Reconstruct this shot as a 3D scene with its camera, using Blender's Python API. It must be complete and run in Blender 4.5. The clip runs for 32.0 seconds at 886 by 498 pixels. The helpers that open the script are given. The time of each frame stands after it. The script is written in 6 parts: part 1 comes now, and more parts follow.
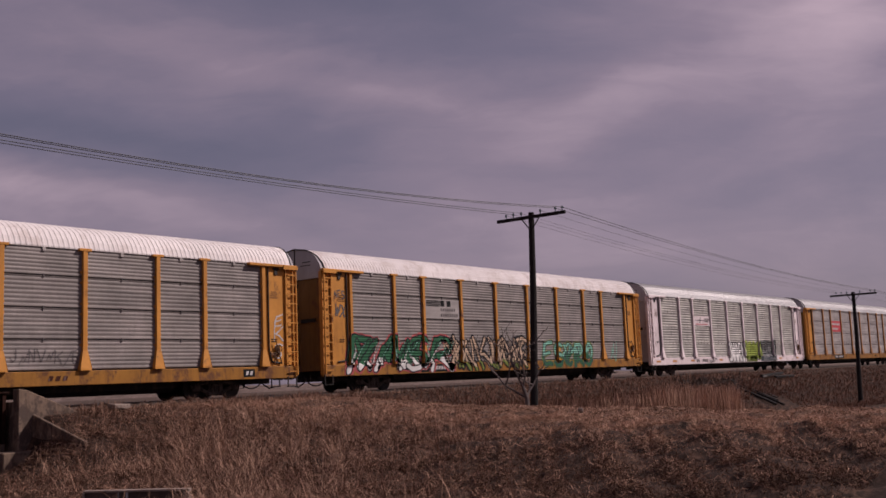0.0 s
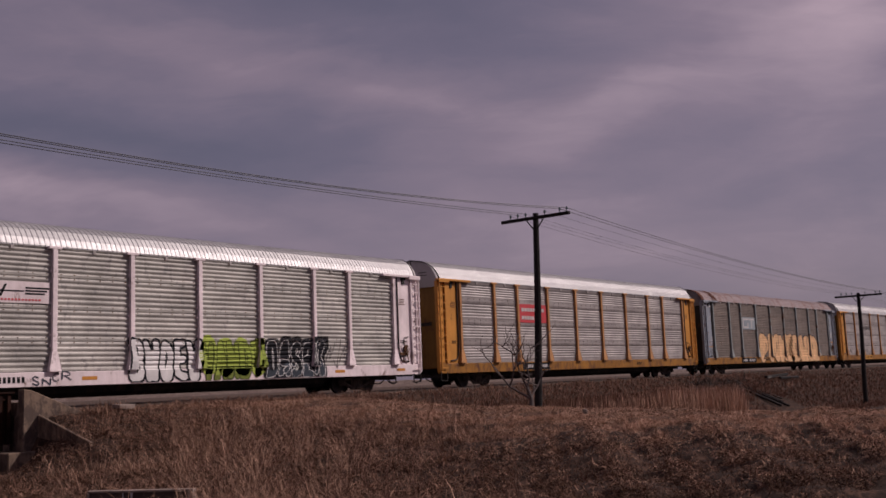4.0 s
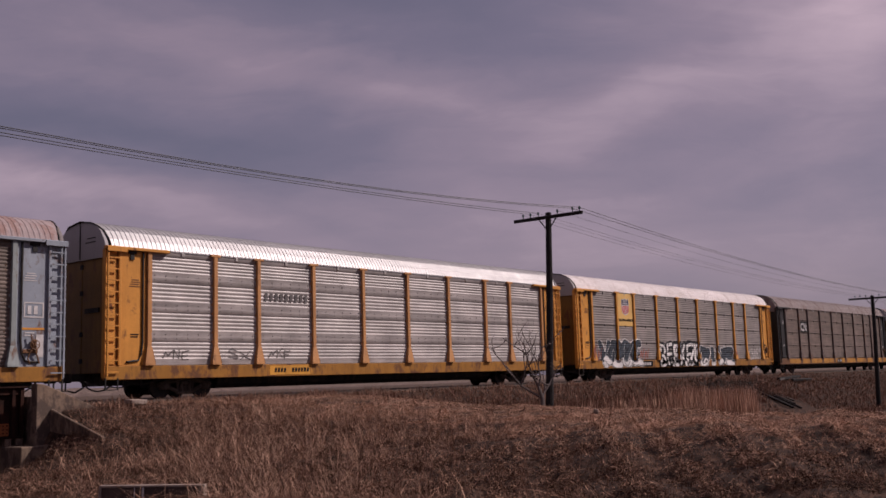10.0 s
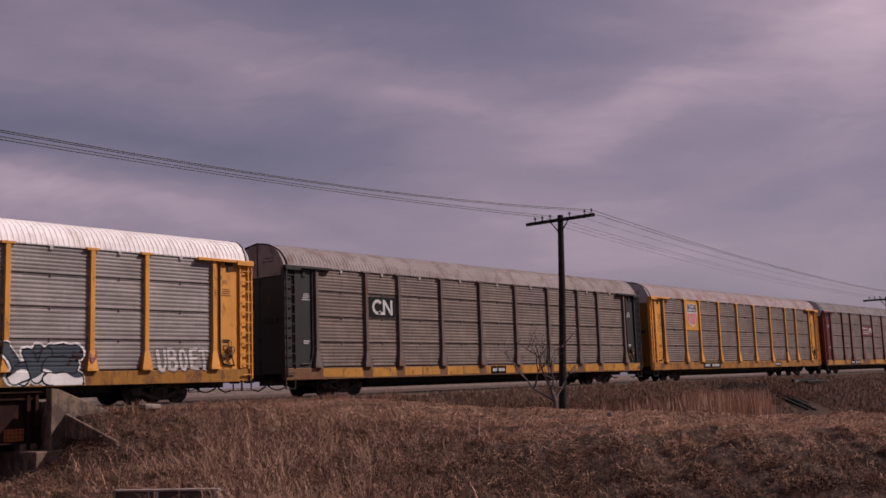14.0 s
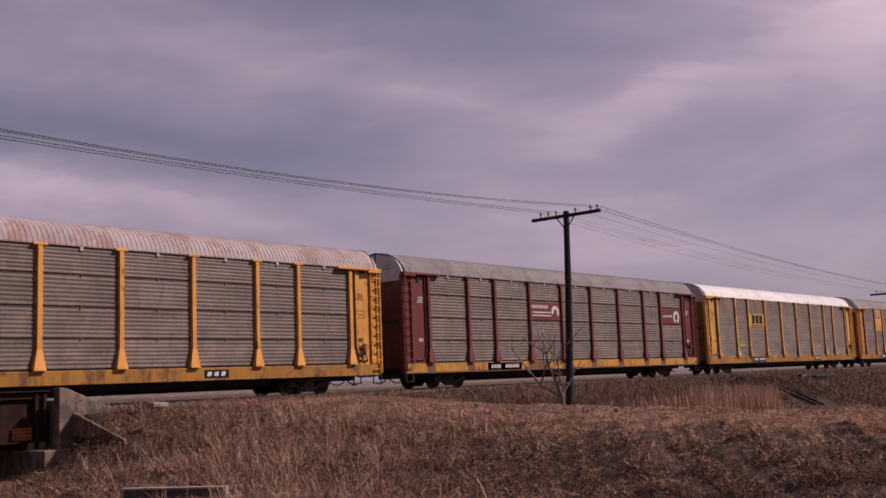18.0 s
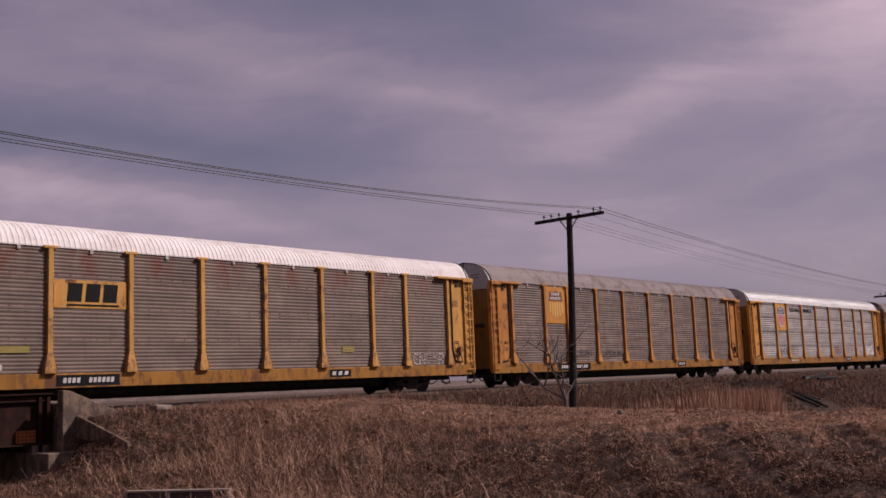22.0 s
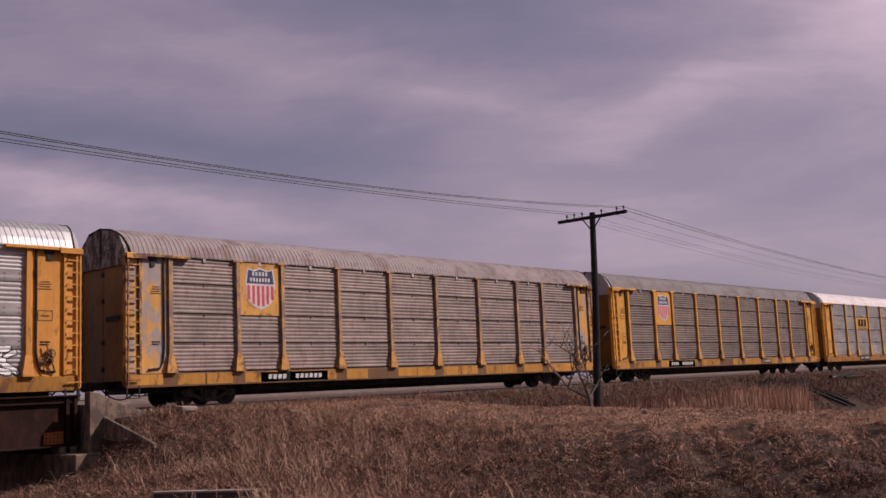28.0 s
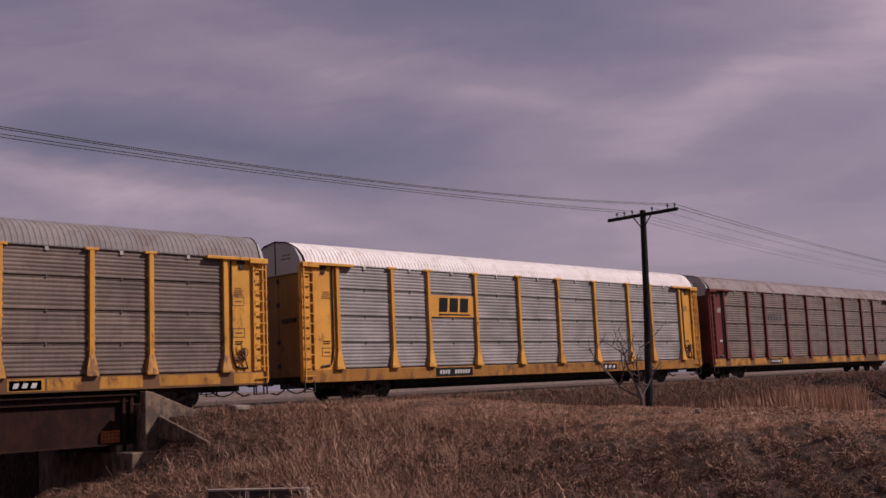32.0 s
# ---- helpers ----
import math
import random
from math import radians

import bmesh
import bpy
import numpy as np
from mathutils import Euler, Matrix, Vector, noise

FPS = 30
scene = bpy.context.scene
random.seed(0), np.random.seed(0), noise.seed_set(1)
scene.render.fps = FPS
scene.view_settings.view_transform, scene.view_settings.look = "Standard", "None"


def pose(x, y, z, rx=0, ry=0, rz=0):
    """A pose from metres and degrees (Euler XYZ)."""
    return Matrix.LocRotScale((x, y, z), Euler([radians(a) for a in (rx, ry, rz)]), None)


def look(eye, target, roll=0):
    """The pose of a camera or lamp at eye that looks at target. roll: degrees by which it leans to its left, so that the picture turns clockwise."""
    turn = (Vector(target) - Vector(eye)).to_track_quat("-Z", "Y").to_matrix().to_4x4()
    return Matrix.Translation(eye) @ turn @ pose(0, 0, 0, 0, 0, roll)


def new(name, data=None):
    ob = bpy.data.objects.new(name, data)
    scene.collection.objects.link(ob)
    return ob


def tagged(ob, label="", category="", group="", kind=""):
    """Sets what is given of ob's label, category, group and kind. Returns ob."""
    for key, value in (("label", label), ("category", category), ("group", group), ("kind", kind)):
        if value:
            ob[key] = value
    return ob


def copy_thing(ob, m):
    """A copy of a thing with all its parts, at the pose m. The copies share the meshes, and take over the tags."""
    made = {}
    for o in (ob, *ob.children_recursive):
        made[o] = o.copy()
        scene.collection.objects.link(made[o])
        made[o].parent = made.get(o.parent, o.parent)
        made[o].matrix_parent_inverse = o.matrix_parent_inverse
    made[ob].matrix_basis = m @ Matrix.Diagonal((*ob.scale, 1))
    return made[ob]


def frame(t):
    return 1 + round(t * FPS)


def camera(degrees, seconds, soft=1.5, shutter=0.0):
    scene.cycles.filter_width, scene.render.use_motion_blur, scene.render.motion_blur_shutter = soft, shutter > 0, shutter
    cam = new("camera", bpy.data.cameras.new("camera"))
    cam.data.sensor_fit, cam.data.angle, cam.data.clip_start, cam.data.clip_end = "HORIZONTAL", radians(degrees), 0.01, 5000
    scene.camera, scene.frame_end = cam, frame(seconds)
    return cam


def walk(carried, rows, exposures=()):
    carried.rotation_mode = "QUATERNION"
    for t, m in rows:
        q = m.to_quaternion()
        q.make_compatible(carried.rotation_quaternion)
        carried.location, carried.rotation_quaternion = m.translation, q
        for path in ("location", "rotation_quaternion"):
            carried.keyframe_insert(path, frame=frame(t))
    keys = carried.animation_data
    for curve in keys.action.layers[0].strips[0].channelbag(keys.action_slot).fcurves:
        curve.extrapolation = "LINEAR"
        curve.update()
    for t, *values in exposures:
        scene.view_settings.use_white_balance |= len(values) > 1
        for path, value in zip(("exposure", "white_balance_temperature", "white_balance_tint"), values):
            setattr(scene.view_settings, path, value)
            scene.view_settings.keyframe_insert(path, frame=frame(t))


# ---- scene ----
EYE = 0.5
cam = camera(47.3, 32.0, soft=1.6)
ROWS = [
    (0.0, -51.22, 7.26, 2.31), (0.5, -51.23, 7.18, 2.29), (1.0, -51.11, 7.09, 2.20), (1.5, -50.97, 7.14, 2.28), (2.0, -51.03, 7.29, 2.26),
    (2.5, -51.00, 7.32, 2.21), (3.0, -50.95, 7.33, 2.21), (3.5, -51.00, 7.32, 2.23), (5.5, -50.78, 7.31, 2.26), (6.0, -50.72, 7.34, 2.20),
    (6.5, -50.62, 7.30, 2.23), (7.0, -50.67, 7.26, 2.18), (7.5, -50.68, 7.18, 2.14), (8.0, -50.72, 7.14, 2.03), (8.5, -50.85, 7.14, 2.00),
    (9.0, -50.73, 7.16, 1.93), (9.5, -50.50, 7.22, 1.74), (10.0, -50.35, 7.25, 1.67), (10.5, -50.21, 7.30, 1.76), (11.0, -50.16, 7.28, 1.60),
    (11.5, -50.01, 7.22, 1.50), (12.0, -49.79, 7.30, 1.61), (12.5, -49.66, 7.37, 1.70), (13.0, -49.67, 7.45, 1.71), (13.5, -49.63, 7.45, 1.83),
    (14.0, -49.63, 7.46, 1.90), (14.5, -49.65, 7.38, 1.97), (16.5, -49.24, 7.32, 2.23), (17.0, -49.25, 7.32, 2.23), (17.5, -49.24, 7.37, 2.25),
    (18.0, -49.25, 7.29, 2.23), (18.5, -49.21, 7.24, 2.08), (19.0, -49.19, 7.27, 2.00), (19.5, -49.07, 7.39, 2.20), (20.0, -49.06, 7.42, 2.21),
    (20.5, -49.06, 7.48, 2.22), (21.0, -49.06, 7.47, 2.23), (21.5, -49.05, 7.48, 2.22), (22.0, -49.07, 7.43, 2.27), (22.5, -49.08, 7.36, 2.20),
    (23.0, -49.09, 7.36, 1.99), (23.5, -48.97, 7.45, 2.16), (24.0, -48.75, 7.56, 2.30), (24.5, -48.61, 7.67, 2.32), (26.5, -48.45, 7.57, 2.36),
    (27.0, -48.29, 7.68, 2.50), (27.5, -48.01, 7.58, 2.60), (28.0, -47.73, 7.50, 2.50), (28.5, -47.31, 7.59, 2.44), (29.0, -46.73, 7.68, 2.40),
    (29.5, -46.30, 7.58, 2.40), (30.0, -45.96, 7.53, 1.91), (30.5, -45.32, 7.70, 2.21), (31.0, -45.52, 7.71, 2.37), (31.5, -45.50, 7.60, 2.67),
    (32.0, -44.91, 7.58, 2.53),
]
walk(cam, [(t, pose(0, 0, EYE, 90 + pitch, roll, yaw)) for t, yaw, pitch, roll in ROWS],
     exposures=[(t, stops, 6500, 18) for t, stops in ((0.0, 0.27), (1.0, 0.22), (3.0, 0.06), (6.0, 0.13), (8.0, 0.07), (10.0, 0.36), (13.0, 0.37), (17.0, 0.76), (19.0, 0.69), (22.0, 0.50), (24.0, 0.52), (27.0, 0.57), (28.0, 0.67), (30.0, 0.68), (32.0, 0.46))])

# ---- light ----
SUN = Vector((0.58, -0.46, 0.67)).normalized()
lamp = bpy.data.lights.new("sun", "SUN")
lamp.energy, lamp.angle, lamp.color = 3.4, radians(1.5), (1.0, 0.905, 0.835)
sun = new("sun", lamp)
sun.matrix_world = look((0, 0, 60), Vector((0, 0, 60)) - SUN)


class Net:
    """Short hand for a node tree."""

    def __init__(self, tree):
        self.tree = tree
        tree.nodes.clear()

    def put(self, socket, value):
        if isinstance(value, bpy.types.NodeSocket):
            self.tree.links.new(value, socket)
        elif value is not None:
            socket.default_value = value

    def math(self, op, a, b=None, c=None):
        node = self.tree.nodes.new("ShaderNodeMath")
        node.operation = op
        for socket, value in zip(node.inputs, (a, b, c)):
            self.put(socket, value)
        return node.outputs[0]

    def dot(self, a, b):
        node = self.tree.nodes.new("ShaderNodeVectorMath")
        node.operation = "DOT_PRODUCT"
        self.put(node.inputs[0], a), self.put(node.inputs[1], b)
        return node.outputs["Value"]

    def join(self, x, y, z=0.0):
        node = self.tree.nodes.new("ShaderNodeCombineXYZ")
        for socket, value in zip(node.inputs, (x, y, z)):
            self.put(socket, value)
        return node.outputs[0]

    def stretch(self, vector, scale, turn=(0, 0, 0)):
        node = self.tree.nodes.new("ShaderNodeMapping")
        self.put(node.inputs["Vector"], vector)
        node.inputs["Scale"].default_value = scale
        node.inputs["Rotation"].default_value = [radians(a) for a in turn]
        return node.outputs[0]

    def noise(self, vector, scale, detail=4.0, rough=0.55, warp=0.0):
        node = self.tree.nodes.new("ShaderNodeTexNoise")
        self.put(node.inputs["Vector"], vector)
        node.inputs["Scale"].default_value, node.inputs["Detail"].default_value = scale, detail
        node.inputs["Roughness"].default_value, node.inputs["Distortion"].default_value = rough, warp
        return node.outputs["Fac"]

    def ramp(self, value, *stops):
        node = self.tree.nodes.new("ShaderNodeValToRGB")
        self.put(node.inputs[0], value)
        band = node.color_ramp
        while len(band.elements) < len(stops):
            band.elements.new(0.5)
        for el, (at, colour) in zip(band.elements, stops):
            el.position, el.color = at, (*colour, 1) if not isinstance(colour, (int, float)) else (colour,) * 3 + (1,)
        return node.outputs[0]

    def mix(self, fac, a, b, blend="MIX"):
        node = self.tree.nodes.new("ShaderNodeMix")
        node.data_type, node.blend_type = "RGBA", blend
        self.put(node.inputs[0], fac)
        for socket, value in ((node.inputs[6], a), (node.inputs[7], b)):
            self.put(socket, (*value, 1) if isinstance(value, tuple) and len(value) == 3 else value)
        return node.outputs[2]


def make_world():
    """A high thin overcast in long streaks over a hazy sky."""
    world = bpy.data.worlds.new("sky")
    scene.world = world
    world.use_nodes = True
    n = Net(world.node_tree)
    sky = n.tree.nodes.new("ShaderNodeTexSky")
    sky.sky_type, sky.sun_disc = "NISHITA", False
    sky.sun_elevation, sky.sun_rotation = math.asin(SUN.z), math.atan2(SUN.x, SUN.y)
    where = n.tree.nodes.new("ShaderNodeTexCoord").outputs["Generated"]
    yaw = radians(-49.0)
    ahead, right = (-math.sin(yaw), math.cos(yaw), 0), (math.cos(yaw), math.sin(yaw), 0)
    depth = n.math("MAXIMUM", n.math("ABSOLUTE", n.dot(where, ahead)), 0.25)
    u = n.math("DIVIDE", n.dot(where, right), depth)
    v = n.math("DIVIDE", n.dot(where, (0, 0, 1)), depth)
    plane = n.join(u, v)
    warp_u = n.math("SUBTRACT", n.noise(n.stretch(plane, (1.0, 2.2, 1), (0, 0, 14)), 4.0, 4, 0.55), 0.5)
    warp_v = n.math("SUBTRACT", n.noise(n.stretch(plane, (1.0, 2.6, 1), (0, 0, 10)), 5.0, 4, 0.55), 0.5)
    u, v = n.math("MULTIPLY_ADD", warp_u, 0.16, u), n.math("MULTIPLY_ADD", warp_v, 0.075, v)
    streak = n.noise(n.stretch(plane, (1.0, 3.0, 1), (0, 0, 13)), 2.4, 5, 0.5, 0.7)
    broad = n.noise(n.stretch(plane, (1.0, 2.4, 1), (0, 0, 12)), 1.7, 3, 0.5, 0.3)
    fine = n.noise(n.stretch(n.join(u, v), (1.0, 4.5, 1), (0, 0, 16)), 5.0, 5, 0.6, 0.5)
    level = n.math("ADD", n.math("MULTIPLY", streak, 0.42), n.math("ADD", n.math("MULTIPLY", broad, 0.36), n.math("MULTIPLY", fine, 0.22)))

    def bank(level, at, size, tilt, amount):
        """A long soft bank of cloud (bright) or a rift (dark)."""
        du, dv = n.math("SUBTRACT", u, at[0]), n.math("SUBTRACT", v, at[1])
        c, s = math.cos(radians(tilt)), math.sin(radians(tilt))
        a = n.math("DIVIDE", n.math("ADD", n.math("MULTIPLY", du, c), n.math("MULTIPLY", dv, s)), size[0])
        b = n.math("DIVIDE", n.math("SUBTRACT", n.math("MULTIPLY", dv, c), n.math("MULTIPLY", du, s)), size[1])
        r = n.math("ADD", n.math("MULTIPLY", a, a), n.math("MULTIPLY", b, b))
        fall = n.math("POWER", 2.718, n.math("MULTIPLY", r, -1.0))
        return n.math("MULTIPLY_ADD", fall, amount, level)

    for item in BANKS:
        level = bank(level, *item)
    clouds = n.ramp(level, (0.20, (0.088, 0.083, 0.116)), (0.42, (0.128, 0.109, 0.145)), (0.6, (0.20, 0.155, 0.188)), (0.85, (0.37, 0.28, 0.31)))
    dim = n.mix(1.0, sky.outputs[0], (0.06, 0.055, 0.06), "MULTIPLY")
    shade = n.mix(0.86, dim, clouds)
    back = n.tree.nodes.new("ShaderNodeBackground")
    n.put(back.inputs["Color"], shade)
    back.inputs["Strength"].default_value = 1.1
    out = n.tree.nodes.new("ShaderNodeOutputWorld")
    n.tree.links.new(back.outputs[0], out.inputs[0])


BANKS = [((-0.03, 0.39), (0.20, 0.050), -8, -0.19), ((-0.28, 0.252), (0.22, 0.024), -8, -0.21), ((-0.46, 0.275), (0.08, 0.03), -8, -0.10),
         ((-0.42, 0.36), (0.13, 0.03), -5, 0.08), ((-0.10, 0.315), (0.26, 0.020), -14, 0.11), ((-0.36, 0.205), (0.20, 0.020), -14, 0.20),
         ((0.46, 0.38), (0.14, 0.13), 45, 0.30), ((0.18, 0.25), (0.22, 0.03), 12, 0.10), ((0.32, 0.32), (0.25, 0.024), 26, 0.06), ((0.28, 0.12), (0.40, 0.055), 0, 0.13), ((-0.25, 0.13), (0.35, 0.05), 0, 0.05)]
make_world()


# ---- materials ----
def surface(name, colour, rough=0.7, metal=0.0, wear=None, grain=0.25, scale=1.0, bump=0.0, bump_scale=30.0, vary=0.0, streaks=0.0, spec=0.5, island=0.0, bands=0.0, stain=None):
    """Paint, metal, stone or wood: two scales of stain, an optional wear colour, vertical run-off streaks and fine relief."""
    mat = bpy.data.materials.new(name)
    mat.use_nodes = True
    n = Net(mat.node_tree)
    bsdf = n.tree.nodes.new("ShaderNodeBsdfPrincipled")
    out = n.tree.nodes.new("ShaderNodeOutputMaterial")
    n.tree.links.new(bsdf.outputs[0], out.inputs[0])
    spot = n.tree.nodes.new("ShaderNodeTexCoord").outputs["Object"]
    place = spot
    info = n.tree.nodes.new("ShaderNodeObjectInfo")
    shift = n.tree.nodes.new("ShaderNodeVectorMath")
    shift.operation = "MULTIPLY_ADD"
    n.put(shift.inputs[0], n.join(info.outputs["Random"], info.outputs["Random"], info.outputs["Random"]))
    shift.inputs[1].default_value = (37.0, 19.0, 53.0)
    n.put(shift.inputs[2], spot)
    spot = shift.outputs[0]
    big = n.noise(spot, 0.9 * scale, 5, 0.6)
    small = n.noise(spot, 14 * scale, 4, 0.65)
    dark = tuple(c * (1 - grain) for c in colour)
    light = tuple(min(1, c * (1 + grain * 0.6)) for c in colour)
    shade = n.mix(n.ramp(big, (0.3, 0.0), (0.7, 1.0)), dark, light)
    shade = n.mix(n.math("MULTIPLY", n.ramp(small, (0.35, 0.0), (0.75, 1.0)), grain), shade, tuple(c * 0.6 for c in colour))
    if wear:
        worn, amount = wear
        patch = n.noise(n.stretch(spot, (1.0, 1.0, 0.55)), 2.6 * scale, 8, 0.72, 0.3)
        edge = 0.70 - 0.5 * amount
        shade = n.mix(n.ramp(patch, (edge - 0.04, 0.0), (edge + 0.07, 1.0)), shade, worn)
    if streaks:
        run = n.noise(n.stretch(spot, (4.5, 4.5, 0.3)), 1.0 * scale, 7, 0.75, 0.15)
        shade = n.mix(n.math("MULTIPLY", n.ramp(run, (0.48, 0.0), (0.72, 1.0)), streaks), shade, tuple(c * f for c, f in zip(colour, (0.45, 0.38, 0.33))))
    if bands:
        lay = n.noise(n.stretch(spot, (0.22, 1.0, 3.2)), 1.6, 4, 0.6, 0.2)
        tone = n.math("MULTIPLY_ADD", n.ramp(lay, (0.32, 0.0), (0.68, 1.0)), 2 * bands, 1 - bands)
        shade = n.mix(1.0, shade, n.join(tone, tone, tone), "MULTIPLY")
    if stain:
        split = n.tree.nodes.new("ShaderNodeSeparateXYZ")
        n.put(split.inputs[0], place)
        tall = n.ramp(n.math("MULTIPLY", split.outputs[2], 0.2), (stain[1] * 0.2, 0.0), (stain[1] * 0.2 + 0.15, 1.0))
        near = n.ramp(n.math("ABSOLUTE", n.math("ADD", split.outputs[0], 0.25)), (0.15, 1.0), (0.85, 0.0))
        blot = n.ramp(n.noise(n.stretch(spot, (1.6, 1.0, 0.6)), 2.2, 5, 0.6), (0.36, 0.0), (0.6, 1.0))
        shade = n.mix(n.math("MULTIPLY", n.math("MULTIPLY", tall, near), n.math("MULTIPLY", blot, 1.0)), shade, stain[0])
    if vary:
        tone = n.math("MULTIPLY_ADD", info.outputs["Random"], 2 * vary, 1 - vary)
        shade = n.mix(1.0, shade, n.join(tone, tone, tone), "MULTIPLY")
    if island:
        geo = n.tree.nodes.new("ShaderNodeNewGeometry")
        tone = n.math("MULTIPLY_ADD", geo.outputs["Random Per Island"], 2 * island, 1 - island)
        shade = n.mix(1.0, shade, n.join(tone, tone, tone), "MULTIPLY")
    n.put(bsdf.inputs["Base Color"], shade)
    n.put(bsdf.inputs["Roughness"], n.math("MULTIPLY_ADD", small, 0.25, rough - 0.12))
    bsdf.inputs["Metallic"].default_value = metal
    bsdf.inputs["Specular IOR Level"].default_value = spec
    if bump:
        relief = n.tree.nodes.new("ShaderNodeBump")
        relief.inputs["Strength"].default_value, relief.inputs["Distance"].default_value = bump, 0.02
        n.put(relief.inputs["Height"], n.noise(spot, bump_scale, 4, 0.6))
        n.put(bsdf.inputs["Normal"], relief.outputs[0])
    return mat


RUST = (0.115, 0.046, 0.02)
earth = surface("dry_soil_and_thatch", (0.030, 0.018, 0.014), 0.95, grain=0.5, scale=1.6, wear=((0.075, 0.042, 0.030), 0.36), bump=1.0, bump_scale=12, spec=0.1)
berm_mat = surface("gravel_and_dry_grass", (0.17, 0.128, 0.112), 0.95, grain=0.5, scale=2, wear=((0.09, 0.06, 0.05), 0.35), bump=1.0, bump_scale=9, spec=0.1)
ballast_mat = surface("pale_ballast", (0.095, 0.068, 0.056), 0.95, grain=0.5, scale=3, bump=1.0, bump_scale=14, spec=0.05)
straw = surface("dead_grass", (0.112, 0.059, 0.040), 0.9, grain=0.3, island=0.9, spec=0.15)
straw_pale = surface("bleached_grass", (0.44, 0.265, 0.185), 0.9, grain=0.3, island=0.4, spec=0.15)
stalk = surface("dry_stalks", (0.235, 0.133, 0.093), 0.9, grain=0.3, island=0.6, spec=0.15)
stalk_pale = surface("pale_dry_stalks", (0.37, 0.225, 0.16), 0.9, grain=0.3, island=0.5, spec=0.15)
reed_mat = surface("reddish_reeds", (0.185, 0.098, 0.068), 0.9, grain=0.3, island=0.6, spec=0.15)
concrete = surface("weathered_concrete", (0.215, 0.150, 0.110), 0.9, grain=0.4, scale=1.5, wear=((0.085, 0.060, 0.050), 0.44), streaks=0.5, bump=0.4, bump_scale=22, spec=0.25)
girder_mat = surface("rusty_girder_steel", (0.026, 0.013, 0.011), 0.92, grain=0.35, wear=((0.036, 0.015, 0.011), 0.35), streaks=0.4, bump=0.2, spec=0.08)
pole_wood = surface("creosoted_pole", (0.022, 0.018, 0.018), 0.9, grain=0.5, scale=3, bump=0.6, bump_scale=40, spec=0.2)
bark = surface("grey_bark", (0.11, 0.085, 0.08), 0.9, grain=0.4, scale=3, bump=0.4)
black_steel = surface("sooty_steel", (0.016, 0.014, 0.014), 0.7, grain=0.4, wear=((0.04, 0.028, 0.022), 0.35), spec=0.3)
rail_steel = surface("rail_steel", (0.12, 0.08, 0.065), 0.5, 0.4, grain=0.3)
tie_wood = surface("old_tie", (0.07, 0.055, 0.048), 0.95, grain=0.4, scale=2)
wire_mat = surface("copper_wire", (0.02, 0.018, 0.02), 0.6, grain=0.1)
glass_mat = surface("insulator_glass", (0.05, 0.08, 0.08), 0.2, grain=0.1)


# ---- mesh helpers ----
def part(name, bm, material, parent=None, label=""):
    data = bm
    if isinstance(bm, bmesh.types.BMesh):
        data = bpy.data.meshes.new(name)
        bm.to_mesh(data)
        bm.free()
    if material and not data.materials:
        data.materials.append(material)
    ob = new(name, data)
    ob.parent = parent
    return tagged(ob, label)


def add_box(bm, x0, x1, y0, y1, z0, z1, m=None, bevel=0.0):
    made = bmesh.ops.create_cube(bm, size=1.0)["verts"]
    for v in made:
        v.co = Vector((x0 + (v.co.x + 0.5) * (x1 - x0), y0 + (v.co.y + 0.5) * (y1 - y0), z0 + (v.co.z + 0.5) * (z1 - z0)))
        if m:
            v.co = m @ v.co
    if bevel:
        edges = list({e for v in made for e in v.link_edges})
        bmesh.ops.bevel(bm, geom=edges, offset=bevel, segments=1, affect="EDGES")
    return bm


def box(x0, x1, y0, y1, z0, z1, bevel=0.0):
    return add_box(bmesh.new(), x0, x1, y0, y1, z0, z1, None, bevel)


def add_tube(bm, points, radii, sides=8, caps=True):
    """A tapered tube along a line of points."""
    points = [Vector(p) for p in points]
    rings = []
    for i, p in enumerate(points):
        way = (points[min(i + 1, len(points) - 1)] - points[max(i - 1, 0)]).normalized()
        side = way.orthogonal().normalized()
        if abs(way.z) < 0.9:
            side = way.cross(Vector((0, 0, 1))).normalized()
        other = way.cross(side)
        r = radii[i] if isinstance(radii, (list, tuple)) else radii
        rings.append([bm.verts.new(p + r * (math.cos(a) * side + math.sin(a) * other)) for a in (2 * math.pi * k / sides for k in range(sides))])
    for a, b in zip(rings, rings[1:]):
        for k in range(sides):
            bm.faces.new((a[k], a[(k + 1) % sides], b[(k + 1) % sides], b[k]))
    if caps:
        bm.faces.new(rings[0][::-1]), bm.faces.new(rings[-1])
    return bm


def tube(points, radii, sides=8):
    return add_tube(bmesh.new(), points, radii, sides)


def sweep(profile, x0, x1):
    """A closed profile of (y, z) drawn out along x."""
    bm = bmesh.new()
    a, b = [bm.verts.new((x0, y, z)) for y, z in profile], [bm.verts.new((x1, y, z)) for y, z in profile]
    k = len(profile)
    for i in range(k):
        bm.faces.new((a[i], a[(i + 1) % k], b[(i + 1) % k], b[i]))
    bm.faces.new(a[::-1]), bm.faces.new(b)
    bmesh.ops.recalc_face_normals(bm, faces=bm.faces)
    return bm


def empty(name, m=None):
    ob = new(name)
    if m:
        ob.matrix_world = m
    return ob


# ---- ground ----
def smooth(a, b, x):
    k = np.clip((x - a) / (b - a), 0.0, 1.0)
    return k * k * (3 - 2 * k)


def along(x, stops):
    return np.interp(x, [p[0] for p in stops], [p[1] for p in stops])


